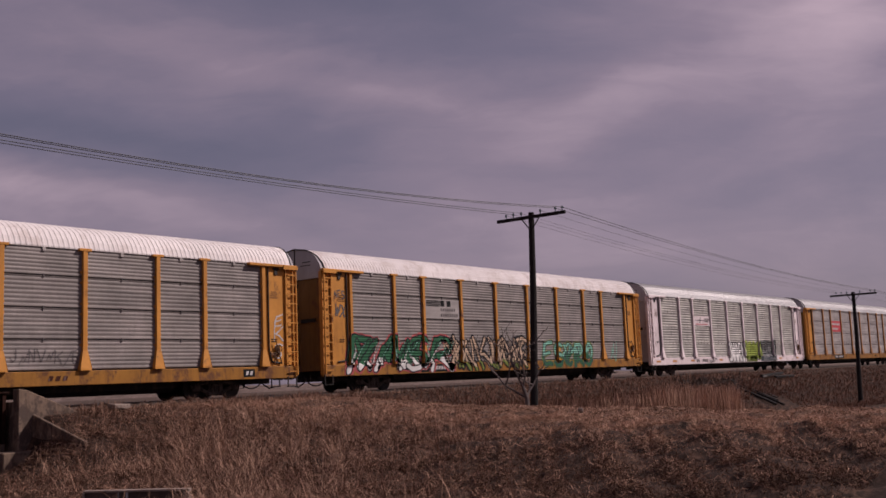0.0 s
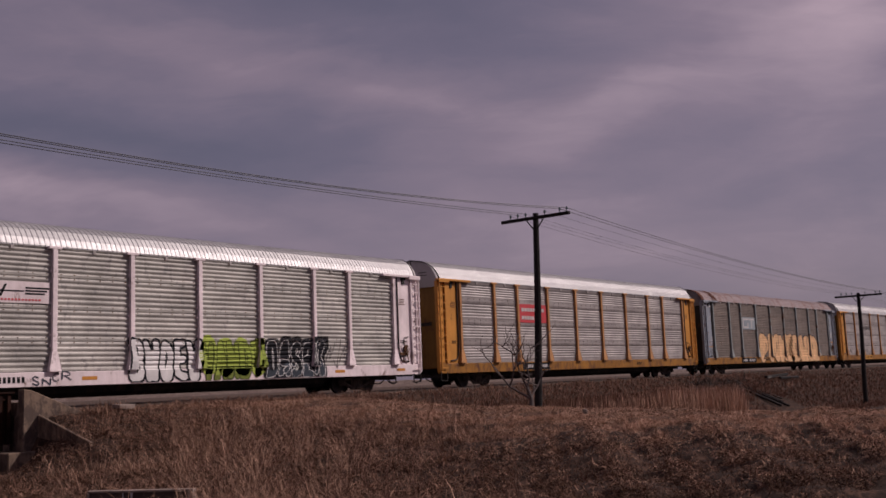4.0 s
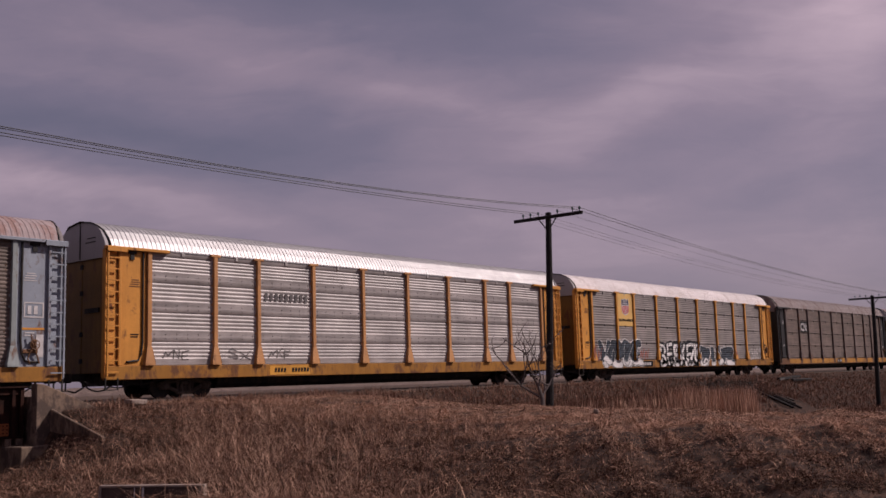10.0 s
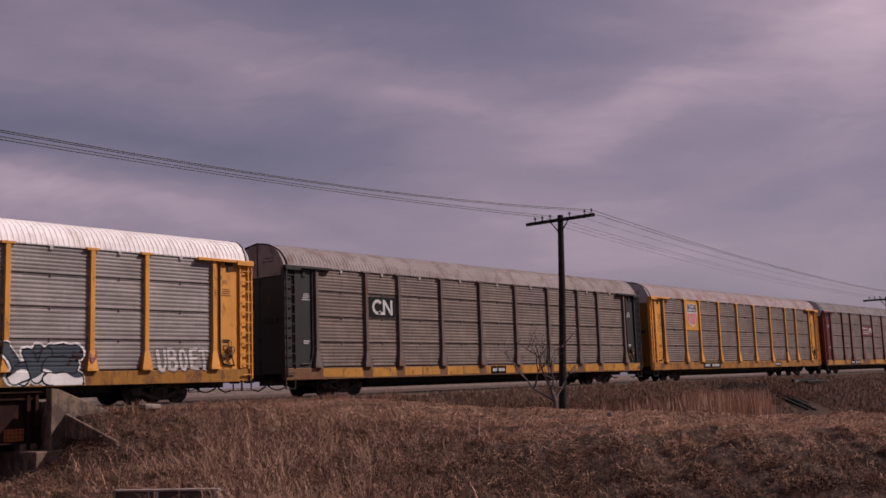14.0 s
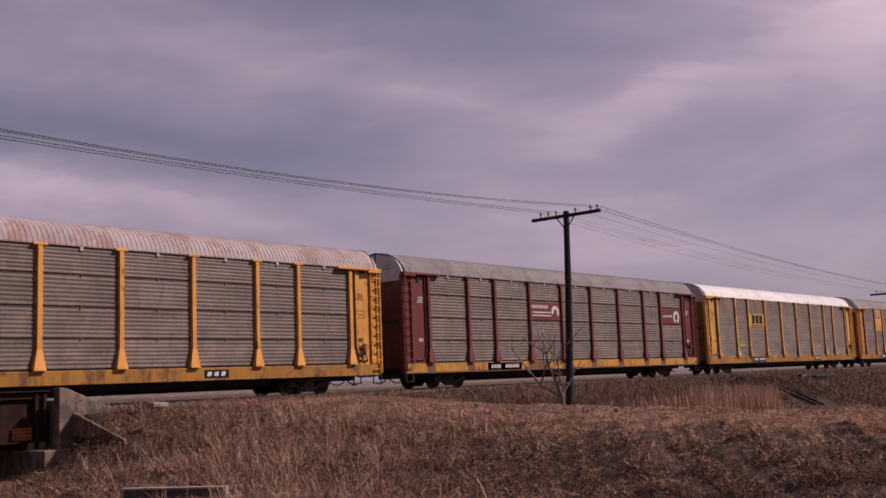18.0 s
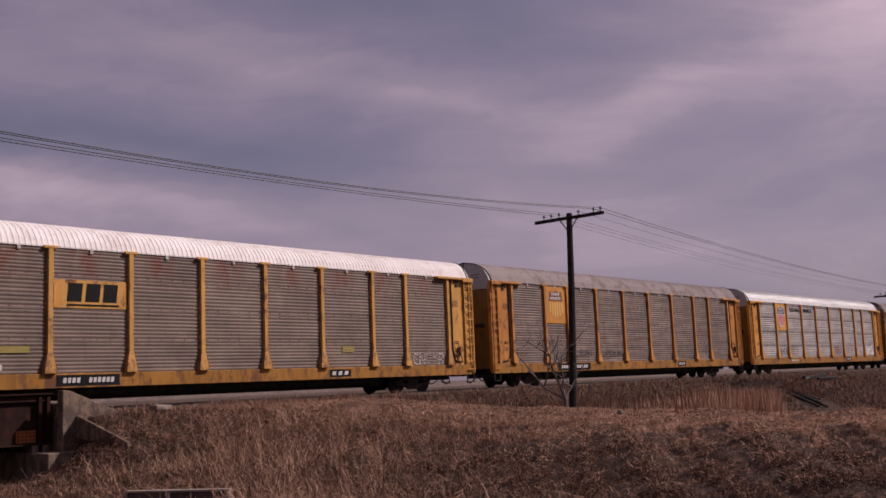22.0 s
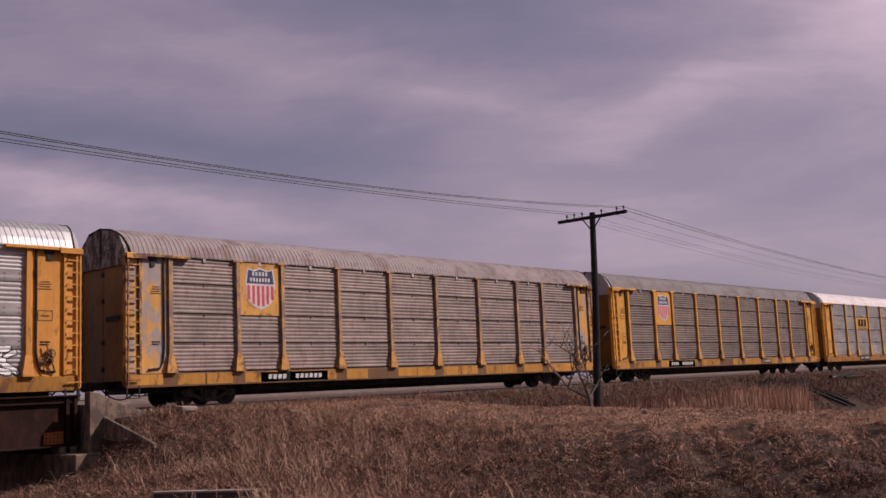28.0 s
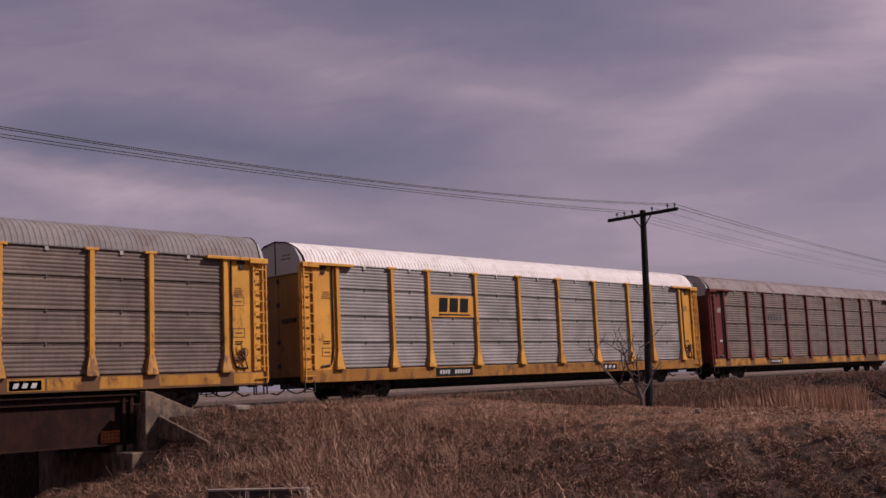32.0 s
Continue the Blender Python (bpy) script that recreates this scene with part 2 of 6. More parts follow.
TRACK, RAIL = 31.4, 0.06
CREST = [(-40, -1.0), (0, -0.8), (10.9, -0.68), (14.0, -0.63), (16.9, -0.56), (21.7, -0.38), (25.5, -0.08)]


def waves(x, y, size, seed):
    """Cheap smooth unevenness of the ground, about -1 to 1."""
    a = np.sin(x / size * 1.3 + seed) * np.cos(y / size * 1.7 + 2 * seed) + np.sin((x + 0.6 * y) / size * 0.9 + 3 * seed) * 0.8
    return (a + 0.6 * np.sin((1.3 * x - 1.9 * y) / size + seed)) / 2.0


def ground_z(x, y):
    x, y = np.asarray(x, float), np.asarray(y, float)
    away = np.hypot(x, y)
    plain = along(away, [(0, -1.1), (8, -1.3), (18, -1.75), (40, -2.1), (200, -2.4), (3000, -2.4)])
    crest = along(y, CREST)
    rise = smooth(13.0, 22.5, x) * 0.82 + smooth(20.5, 25.0, x) * 0.18
    side = plain + (crest - plain) * rise
    z = side + (-2.3 - side) * smooth(26.5, 31.5, x)
    z = z + 0.06 * waves(x, y, 1.4, 1.0) + 0.05 * waves(x, y, 0.55, 2.0)
    lumps = smooth(12.5, 16.0, x) * (1 - smooth(21.5, 23.0, x)) * (1 - smooth(24.5, 26.5, y))
    z = z + lumps * (0.13 * waves(x, y, 0.9, 4.0) + 0.06 * np.abs(waves(x, y, 0.4, 6.0)) + 0.04 * waves(x, y, 0.15, 8.0))
    # railway embankment, level with the land beyond it
    start = along(x, [(16.0, 26.0), (27, 22.5), (34, 21.5)])
    k = np.clip((y - start) / (28.7 - start), 0, 1)
    up = np.where(x > 26, k, smooth(0, 1, k)) * smooth(15.3, 16.4, x + np.where(y > 28.6, 99, 0))
    z = z + (-0.06 + 0.05 * smooth(29.6, 30.0, y) - z) * up
    z = z + 0.78 * np.exp(-((x - 16.3) ** 2 / 2.5 + (y - 26.2) ** 2 / 3.2)) * (1 - up)
    f, u = -0.87 * (x - 13.02) - 0.5 * (y - 19.0), 0.5 * (x - 13.02) - 0.87 * (y - 19.0)
    z = z - 0.38 * np.exp(-((f - 0.9) ** 2 / 0.7 + u ** 2 / 2.2))
    # hollow of the lane under the bridge
    lip = along(y, [(20, 6.8), (22, 8.5), (24, 10.2), (27, 12.9), (28.0, 14.6), (28.5, 15.9), (30, 15.9)])
    hole = (1 - smooth(lip - along(y, [(24, 3.0), (28, 0.3)]), lip, x)) * smooth(-16.0, -12.5, x) * smooth(19.0, 25.5, y) * (1 - smooth(40, 46, y))
    return z + (-4.6 - z) * hole


def build_ground():
    def steps(lo, hi, fine, out):
        return [lo - d for d in reversed(out)] + list(np.arange(lo, hi + 1e-6, fine)) + [hi + d for d in out]
    far = (1, 2.5, 5, 9, 15, 24, 40, 70, 120, 200, 350, 600, 1000, 1800, 3000)
    xs, ys = np.array(steps(6, 30, 0.12, far)), np.array(steps(4, 31, 0.12, far))
    gx, gy = np.meshgrid(xs, ys)
    gz = ground_z(gx, gy)
    w, h = len(xs), len(ys)
    verts = np.stack([gx, gy, gz], -1).reshape(-1, 3).tolist()
    k = np.arange(w * h).reshape(h, w)
    faces = np.stack([k[:-1, :-1], k[:-1, 1:], k[1:, 1:], k[1:, :-1]], -1).reshape(-1, 4).tolist()
    data = bpy.data.meshes.new("ground")
    data.from_pydata(verts, [], faces)
    data.polygons.foreach_set("use_smooth", [True] * len(faces))
    ob = part("ground", data, earth)
    tagged(ob, "brown winter ground of soil and dead grass", "ground", kind="structure")
    # pale level gravel of the yard beyond and under the track
    for name, x0, x1 in (("gravel_yard", 15.6, 900), ("gravel_yard", -600, -12.6)):
        bm = sweep([(29.1, -0.9), (29.1, -0.08), (29.35, 0.0), (29.6, 0.035), (29.95, 0.045), (34.0, 0.045), (40, 0.02), (170, 0.03), (170, -0.5)], x0, x1)
        tagged(part(name, bm, ballast_mat), "pale level gravel beside and under the track", "gravel", kind="structure")


build_ground()
for x0, x1 in ((15.6, 900), (-600, -12.6)):
    rough = bmesh.new()
    rng = random.Random(8)
    across = [(54.0, 0.0), (57.0, 0.2), (60.0, 0.38), (64.0, 0.46), (70.0, 0.36), (78.0, 0.0)]
    stations = [x0 + i * 0.8 for i in range(190)] + [x1] if x0 > 0 else [x1 - i * 30 for i in range(20)]
    rows = [[rough.verts.new((x, y + rng.uniform(-0.15, 0.15), z + (rng.uniform(-0.09, 0.09) if 0 < k < 5 else -0.1))) for k, (y, z) in enumerate(across)] for x in stations]
    for a, b in zip(rows, rows[1:]):
        for j in range(len(across) - 1):
            rough.faces.new((a[j], b[j], b[j + 1], a[j + 1])).smooth = True
    bmesh.ops.recalc_face_normals(rough, faces=rough.faces)
    tagged(part("bank", rough, berm_mat), "low rough bank of gravel and dry grass behind the track", "bank", kind="structure")


# ---- track ----
def build_track():
    for y in (TRACK - 0.75, TRACK + 0.75):
        line = [(0.07, -0.17), (0.07, -0.15), (0.012, -0.13), (0.012, -0.05), (0.037, -0.04), (0.037, 0.0)]
        outline = [(y - a, RAIL + z) for a, z in line] + [(y + a, RAIL + z) for a, z in reversed(line)]
        rail = part("rail", sweep(outline, -600, 900), rail_steel)
        tagged(rail, "long steel running rail with a rusty web", "rail", group="rails", kind="structure")
    tie = None
    for i in range(290):
        m = pose(15.9 + i * 0.56, TRACK, 0)
        if tie is None:
            tie = part("tie", box(-0.115, 0.115, -1.3, 1.3, -0.12, 0.055, 0.01), tie_wood)
            tagged(tie, "old brown timber tie bedded in gravel", "railway tie", group="railway ties", kind="structure")
            tie.matrix_world = m
        else:
            copy_thing(tie, m)


build_track()

# ---- train ----
HALF, NEAR = 13.65, -1.55
POSTS = (-11.95, -9.15, -7.12, -4.28, -1.42, 1.42, 4.28, 7.12, 9.15, 11.95)
SEAMS = (1.22, 2.2, 3.21, 4.24, 5.16)


def paints(name, colour, rust, streaks=0.35):
    return surface("paint_" + name, colour, 0.55, grain=0.22, scale=0.8, wear=(RUST, rust) if rust else None, streaks=streaks, vary=0.04, spec=0.3)


YELLOW = paints("yellow", (0.61, 0.285, 0.042), 0.2)
RUST_BROWN = surface("rust_brown", (0.085, 0.034, 0.024), 0.95, grain=0.4, wear=((0.20, 0.14, 0.13), 0.3), spec=0.05)
# near-black colour of the painted shadow line under the eaves
EAVE_SHADE = surface("eave_shadow_dark", (0.03, 0.014, 0.012), 0.95, grain=0.4, spec=0.05)
FOOT = surface("paint_rusty_foot", (0.48, 0.22, 0.035), 0.7, grain=0.3, scale=1.6, wear=((0.12, 0.045, 0.02), 0.33), streaks=0.6)
POST_WASHED = paints("washed_orange", (0.47, 0.225, 0.085), 0.14)
POST_WORN = paints("worn_grey_brown", (0.12, 0.088, 0.08), 0.3, 0.5)
POST_PEELED = surface("post_peeled_yellow", (0.46, 0.27, 0.10), 0.75, grain=0.3, scale=1.4, wear=((0.20, 0.12, 0.10), 0.46), streaks=0.6)
GOLD = paints("gold_yellow", (0.60, 0.262, 0.046), 0.18)
YELLOW_OLD = paints("faded_yellow", (0.56, 0.28, 0.065), 0.24, 0.5)
YELLOW_RUSTY = surface("paint_rusty_yellow", (0.57, 0.28, 0.05), 0.6, grain=0.22, scale=1.3, wear=((0.085, 0.028, 0.016), 0.47), streaks=0.7)
PEELED = surface("paint_peeled_to_primer", (0.57, 0.28, 0.05), 0.7, grain=0.25, scale=0.55, wear=((0.25, 0.225, 0.235), 0.42), streaks=0.4)
RUSTY_GABLE = surface("rusty_gable", (0.26, 0.22, 0.21), 0.8, grain=0.3, scale=1.2, wear=((0.045, 0.024, 0.02), 0.48), streaks=0.6)
PATCH = paints("sill_patch", (0.45, 0.205, 0.032), 0.26, 0.6)
SILL = paints("sill_orange", (0.32, 0.14, 0.021), 0.33, 0.7)
ORANGE = paints("orange_yellow", (0.56, 0.24, 0.042), 0.16)
RUSTY_ORANGE = paints("rusty_orange", (0.47, 0.19, 0.038), 0.24, 0.5)
MAROON = paints("maroon", (0.125, 0.020, 0.017), 0.16)
WHITE_PINK = paints("dirty_white", (0.82, 0.70, 0.71), 0.17)
BLUE_GREY = paints("blue_grey", (0.26, 0.285, 0.33), 0.24)
POST_GREEN = paints("grey_green", (0.24, 0.265, 0.265), 0.26)
PALE_END = paints("grimy_white", (0.42, 0.37, 0.375), 0.2, 0.5)
DARK_GREY = paints("dark_grey", (0.022, 0.020, 0.021), 0.12)
OLD_BROWN = paints("bare_brown_steel", (0.15, 0.072, 0.032), 0.3, 0.5)
# End-door paints: body colours darkened to carry shade, with rust and streaks on top
YELLOW_SHADED = paints("shaded_yellow", (0.19, 0.095, 0.02), 0.25, 0.6)
MAROON_SHADED = paints("shaded_maroon", (0.08, 0.022, 0.02), 0.2, 0.6)
BLACK = surface("black_paint", (0.012, 0.012, 0.013), 0.8, grain=0.3, spec=0.12)
CHALK = surface("white_lettering", (0.52, 0.485, 0.48), 0.7, grain=0.25, scale=4)
RED_SIGN = surface("red_sign", (0.52, 0.045, 0.055), 0.5, grain=0.15, scale=2)
MAROON_FADED = surface("faded_brown_sign", (0.17, 0.06, 0.03), 0.7, grain=0.3, scale=3)
NAVY = surface("navy_sign", (0.022, 0.026, 0.075), 0.5, grain=0.2)
SIGN_CREAM = surface("cream_sign", (0.66, 0.40, 0.12), 0.55, grain=0.15)
SIGN_BLUE = surface("washed_blue_sign", (0.26, 0.30, 0.33), 0.6, grain=0.2)
OLIVE_CHALK = surface("olive_patch", (0.26, 0.20, 0.05), 0.8, grain=0.3)
FAINT = surface("faint_marker", (0.10, 0.085, 0.085), 0.8, grain=0.3)


def sheet(name, colour, rough, metal, dirt, streaks, stain=None, bands=0.22):
    colour = (colour[0] * 1.04, colour[1], colour[2] * 0.94)
    return surface("sheet_" + name, colour, rough, metal, stain=stain, grain=0.32, scale=1.1, wear=dirt, streaks=streaks, vary=0.07, bands=bands)


GREY = sheet("grey", (0.205, 0.182, 0.182), 0.65, 0.1, ((0.18, 0.15, 0.145), 0.26), 0.22)
GREY_LIGHT = sheet("light_grey", (0.36, 0.335, 0.34), 0.62, 0.1, ((0.30, 0.27, 0.265), 0.14), 0.06)
BRIGHT = sheet("bright_zinc", (0.345, 0.318, 0.325), 0.5, 0.08, ((0.35, 0.32, 0.32), 0.16), 0.06)
RUST_STAINED = sheet("rust_stained", (0.14, 0.10, 0.083), 0.7, 0.05, ((0.13, 0.085, 0.068), 0.24), 0.3, ((0.12, 0.032, 0.018), 3.85))
GREEN_ZINC = sheet("green_zinc", (0.35, 0.338, 0.33), 0.62, 0.1, ((0.19, 0.175, 0.17), 0.22), 0.15)
OCHRE = sheet("ochre_grime", (0.142, 0.102, 0.09), 0.65, 0.1, ((0.105, 0.064, 0.05), 0.34), 0.4, bands=0.42)
BLUE_ZINC = sheet("blue_zinc", (0.225, 0.208, 0.215), 0.65, 0.1, ((0.2, 0.17, 0.165), 0.2), 0.15)
BROWN = sheet("weathered", (0.132, 0.095, 0.082), 0.7, 0.05, ((0.10, 0.062, 0.052), 0.32), 0.45, bands=0.28)
STREAKED = sheet("streaked_zinc", (0.205, 0.155, 0.14), 0.6, 0.1, ((0.15, 0.09, 0.076), 0.3), 0.45, bands=0.3)
DIRTY = sheet("dirty_brown", (0.14, 0.11, 0.098), 0.75, 0.05, ((0.10, 0.072, 0.060), 0.30), 0.25)


def roofing(name, colour, wear):
    return surface("roof_" + name, colour, 0.8, 0.0, grain=0.15, scale=0.5, wear=wear, streaks=0.15, spec=0.2)


ROOF_WHITE = surface("roof_white", (0.70, 0.64, 0.63), 0.8, grain=0.12, scale=0.5, wear=((0.55, 0.48, 0.46), 0.3), streaks=0.2, spec=0.2)
ROOF_GREY = roofing("grey", (0.20, 0.175, 0.175), ((0.15, 0.12, 0.115), 0.35))
ROOF_SILVER = roofing("silver", (0.36, 0.34, 0.35), ((0.33, 0.305, 0.31), 0.3))
ROOF_TAN = roofing("tan", (0.25, 0.205, 0.20), ((0.17, 0.12, 0.11), 0.34))
ROOF_PINK = roofing("pinkish", (0.31, 0.245, 0.245), ((0.24, 0.15, 0.135), 0.34))

ROOF_BRIGHT = surface("roof_bright_zinc", (0.36, 0.345, 0.35), 0.55, 0.6, grain=0.12, scale=0.5, wear=((0.45, 0.43, 0.43), 0.2), streaks=0.15, bands=0.1)

MESHES = {}


def shared(key, maker, material):
    """One mesh for all alike pieces of one material."""
    key = (key, material.name)
    if key not in MESHES:
        bm = maker()
        data = bpy.data.meshes.new(str(key[0][0]))
        bm.to_mesh(data)
        bm.free()
        data.materials.append(material)
        MESHES[key] = data
    return MESHES[key]


def panel_mesh(width, z0, z1, depth=0.019):
    """A pressed steel panel with rounded horizontal ribs that run out at its side edges."""
    bm = bmesh.new()
    count = 7
    low, high = z0 + 0.045, z1 - 0.018
    step = (high - low) / count
    line = [(0.10, z0), (0.10, z0 + 0.03), (0.0, z0 + 0.036)]
    for i in range(count):
        a = low + i * step
        line += [(0.0, a + step * 0.08), (0.0, a + step * 0.42), (depth * 0.7, a + step * 0.60), (depth, a + step * 0.74), (depth * 0.7, a + step * 0.9)]
    line += [(0.0, high), (0.0, z1 - 0.004)]
    half = width / 2
    rows = []
    for x, flat in ((-half, 0.1), (-half + 0.11, 0.1), (-half + 0.17, 1.0), (half - 0.17, 1.0), (half - 0.11, 0.1), (half, 0.1)):
        rows.append([bm.verts.new((x, y * (flat if y < 0.09 else 1.0), z)) for y, z in line])
    for a, b in zip(rows, rows[1:]):
        for i in range(len(line) - 1):
            bm.faces.new((a[i], b[i], b[i + 1], a[i + 1])).smooth = 0 < i < len(line) - 2
    return bm


def sheet_mesh(width, z0, z1, flat, depth, count):
    """A lapped steel sheet: ribs between flat riveted bands, with rivet heads along each lap."""
    bm = bmesh.new()
    low, high = z0 + flat / 2, z1 - flat / 2
    step = (high - low) / count
    line = [(0.004, z0), (0.004, low)] if flat else [(0.0, z0)]
    for i in range(count):
        a = low + i * step
        line += [(0.0, a + step * 0.1), (-0.004, a + step * 0.3), (0.0, a + step * 0.46), (depth * 0.75, a + step * 0.62), (depth, a + step * 0.76), (depth * 0.6, a + step * 0.92)]
    line += [(0.0, high), (0.0, z1)]
    half = width / 2
    rows = []
    for x, k in ((-half, 0.1), (-half + 0.11, 0.1), (-half + 0.17, 1.0), (half - 0.17, 1.0), (half - 0.11, 0.1), (half, 0.1)):
        rows.append([bm.verts.new((x, y * k, z)) for y, z in line])
    for a, b in zip(rows, rows[1:]):
        for i in range(len(line) - 1):
            bm.faces.new((a[i], b[i], b[i + 1], a[i + 1])).smooth = True
    return bm


def rivet_mesh(width):
    """Two rows of small rivet heads along a lap."""
    bm = bmesh.new()
    n = max(4, int(width / 0.42))
    for i in range(n):
        for dz in (-0.075, 0.075):
            x = -width / 2 + 0.25 + (width - 0.5) * i / (n - 1)
            add_box(bm, x - 0.014, x + 0.014, -0.014, 0.01, dz - 0.014, dz + 0.014)
    return bm


def bolt_mesh():
    """A short seam bolt with its bracket."""
    bm = box(-0.018, 0.018, -0.026, 0.02, -0.06, 0.06)
    return add_box(bm, -0.035, 0.035, -0.014, 0.02, -0.016, 0.016)


def post_mesh(half=0.085):
    """A rack post: flat bar with bolted cleats and a T-shaped cap."""
    bm = add_box(bmesh.new(), -half, half, -0.10, 0.05, 1.2, 5.16, None, 0.012)
    add_box(bm, -half * 2.7, half * 2.7, -0.11, 0.05, 5.11, 5.20, None, 0.01)
    for z in SEAMS[1:-1]:
        for dz in (-0.17, 0.17):
            add_box(bm, -half - 0.05, half + 0.05, -0.03, 0.02, z + dz - 0.035, z + dz + 0.035)
    return bm


def foot_mesh(half=0.085):
    """The flared foot of a post."""
    bm = bmesh.new()
    wide = half + 0.115
    foot = [(-wide, 1.205), (wide, 1.205), (wide, 1.3), (half + 0.005, 1.85), (-half - 0.005, 1.85), (-wide, 1.3)]
    f = bm.faces.new([bm.verts.new((x, -0.17 if z < 1.5 else -0.105, z)) for x, z in foot])
    made = bmesh.ops.extrude_face_region(bm, geom=[f])["geom"]
    for v in made:
        if isinstance(v, bmesh.types.BMVert):
            v.co.y = 0.0
    bmesh.ops.recalc_face_normals(bm, faces=bm.faces)
    return bm


ROOF = [(-1.57, 5.16), (-1.57, 5.2), (-1.47, 5.4), (-1.25, 5.65), (-1.0, 5.79), (-0.7, 5.9), (0, 5.99)]
ROOF += [(-y, z) for y, z in reversed(ROOF[:-1])]


def roof_line(lift):
    return [(y, 5.16 + (z - 5.16) * (1 + lift)) for y, z in ROOF]


def roof_mesh(lift):
    """An arched roof of cross-ribbed sheet with plain end strips."""
    bm = bmesh.new()
    rows = []
    line = roof_line(lift)
    step, out = 0.185, 0.014
    k = int((2 * HALF - 0.5) / step)
    stations = [(-HALF, 0.0), (-HALF + 0.25, 0.0)]
    for i in range(k):
        x = -HALF + 0.25 + i * step
        stations += [(x, 0.0), (x + 0.10, 0.0), (x + 0.12, out), (x + 0.165, out)]
    stations += [(HALF - 0.25, 0.0), (HALF, 0.0)]
    for i, (x, up) in enumerate(stations):
        cut = (0.22 if x < 0 else -0.22) if i in (0, len(stations) - 1) else 0.0
        rows.append([bm.verts.new((x + cut * min(1, max(0, abs(y) - 0.75) / 0.8), y * (1 + up * 0.5), z + up * (0.9 if abs(y) < 1.55 else 0))) for y, z in line])
    for a, b in zip(rows, rows[1:]):
        for j in range(len(line) - 1):
            bm.faces.new((a[j], b[j], b[j + 1], a[j + 1]))
    bmesh.ops.recalc_face_normals(bm, faces=bm.faces)
    return bm


def roof_band_mesh(lift, wide):
    """A rusty strip across the roof sheets."""
    bm = bmesh.new()
    line = [(y * 1.012, z + 0.026) for y, z in roof_line(lift)]
    a, b = ([bm.verts.new((x, y, z)) for y, z in line] for x in (0.0, wide))
    for j in range(len(line) - 1):
        bm.faces.new((a[j], b[j], b[j + 1], a[j + 1]))
    return bm


def corner_mesh(s):
    """The plain plate beside the end door."""
    return add_box(bmesh.new(), *sorted((s * 12.06, s * 13.6)), NEAR - 0.02, NEAR + 0.06, 1.2, 5.08, None, 0.01)


def header_mesh(s):
    bm = add_box(bmesh.new(), *sorted((s * 11.2, s * 13.66)), NEAR - 0.17, NEAR + 0.05, 5.085, 5.19, None, 0.012)
    return add_box(bm, *sorted((s * 12.9, s * 13.66)), NEAR - 0.2, NEAR - 0.17, 5.0, 5.17, None, 0.008)


def jamb_mesh(s):
    return add_box(bmesh.new(), *sorted((s * 13.06, s * 13.16)), NEAR - 0.1, NEAR - 0.02, 1.22, 5.08, None, 0.012)


def corner_post_mesh(s):
    return add_box(bmesh.new(), *sorted((s * 13.6, s * 13.66)), NEAR - 0.05, NEAR + 0.12, 0.8, 5.08, None, 0.01)


def rod_mesh(s):
    """The dark locking rod of the end door beside the last post, cranked at its foot."""
    return tube([(s * 12.2, NEAR - 0.05, 5.06), (s * 12.2, NEAR - 0.05, 2.0), (s * 12.25, NEAR - 0.05, 1.6), (s * 12.36, NEAR - 0.05, 1.38), (s * 12.8, NEAR - 0.05, 1.33)], 0.036, 6)


def door_opening_mesh(s):
    """Dark boxes added in place of the shadowed opening under the door header."""
    bm = add_box(bmesh.new(), s * 12.62 - 0.075, s * 12.62 + 0.075, NEAR - 0.06, NEAR - 0.02, 4.78, 4.96)
    return add_box(bm, s * 12.62 - 0.15, s * 12.62 + 0.15, NEAR - 0.07, NEAR - 0.02, 4.97, 5.07)


def ladder_mesh(s):
    return add_box(bmesh.new(), s * 13.59 - 0.025, s * 13.59 + 0.025, NEAR - 0.16, NEAR - 0.10, 0.85, 5.05)


def slot_mesh(s):
    """The open slot between the ladder strip and the door stile."""
    return add_box(bmesh.new(), s * 13.175 - 0.014, s * 13.175 + 0.014, NEAR - 0.03, NEAR + 0.0, 1.24, 5.06)


def rung_mesh(s):
    bm = add_box(bmesh.new(), *sorted((s * 13.16, s * 13.64)), NEAR - 0.15, NEAR - 0.115, -0.02, 0.02)
    return bm


def door_mesh():
    """Two-leaf end door at the low-x end."""
    bm = bmesh.new()
    for a, b in ((-1.42, -0.012), (0.012, 1.42)):
        add_box(bm, -HALF + 0.12, -HALF + 0.2, a, b, 0.98, 4.86, None, 0.02)
    return bm


def plate_mesh():
    return add_box(bmesh.new(), -HALF + 0.07, -HALF + 0.12, -1.1, -0.25, 3.0, 3.16)


def latch_mesh():
    return add_box(bmesh.new(), -HALF + 0.08, -HALF + 0.12, -0.08, 0.08, -0.08, 0.08)


def cap_mesh(lift):
    """The gable under the roof arch."""
    bm = bmesh.new()
    f = bm.faces.new([bm.verts.new((-HALF + 0.03, y * 0.985, z - 0.012)) for y, z in roof_line(lift)] + [bm.verts.new((-HALF + 0.03, y, 4.82)) for y in (1.5, -1.5)])
    made = bmesh.ops.extrude_face_region(bm, geom=[f])["geom"]
    for v in made:
        if isinstance(v, bmesh.types.BMVert):
            v.co.x += 0.12
    bmesh.ops.recalc_face_normals(bm, faces=bm.faces)
    return bm


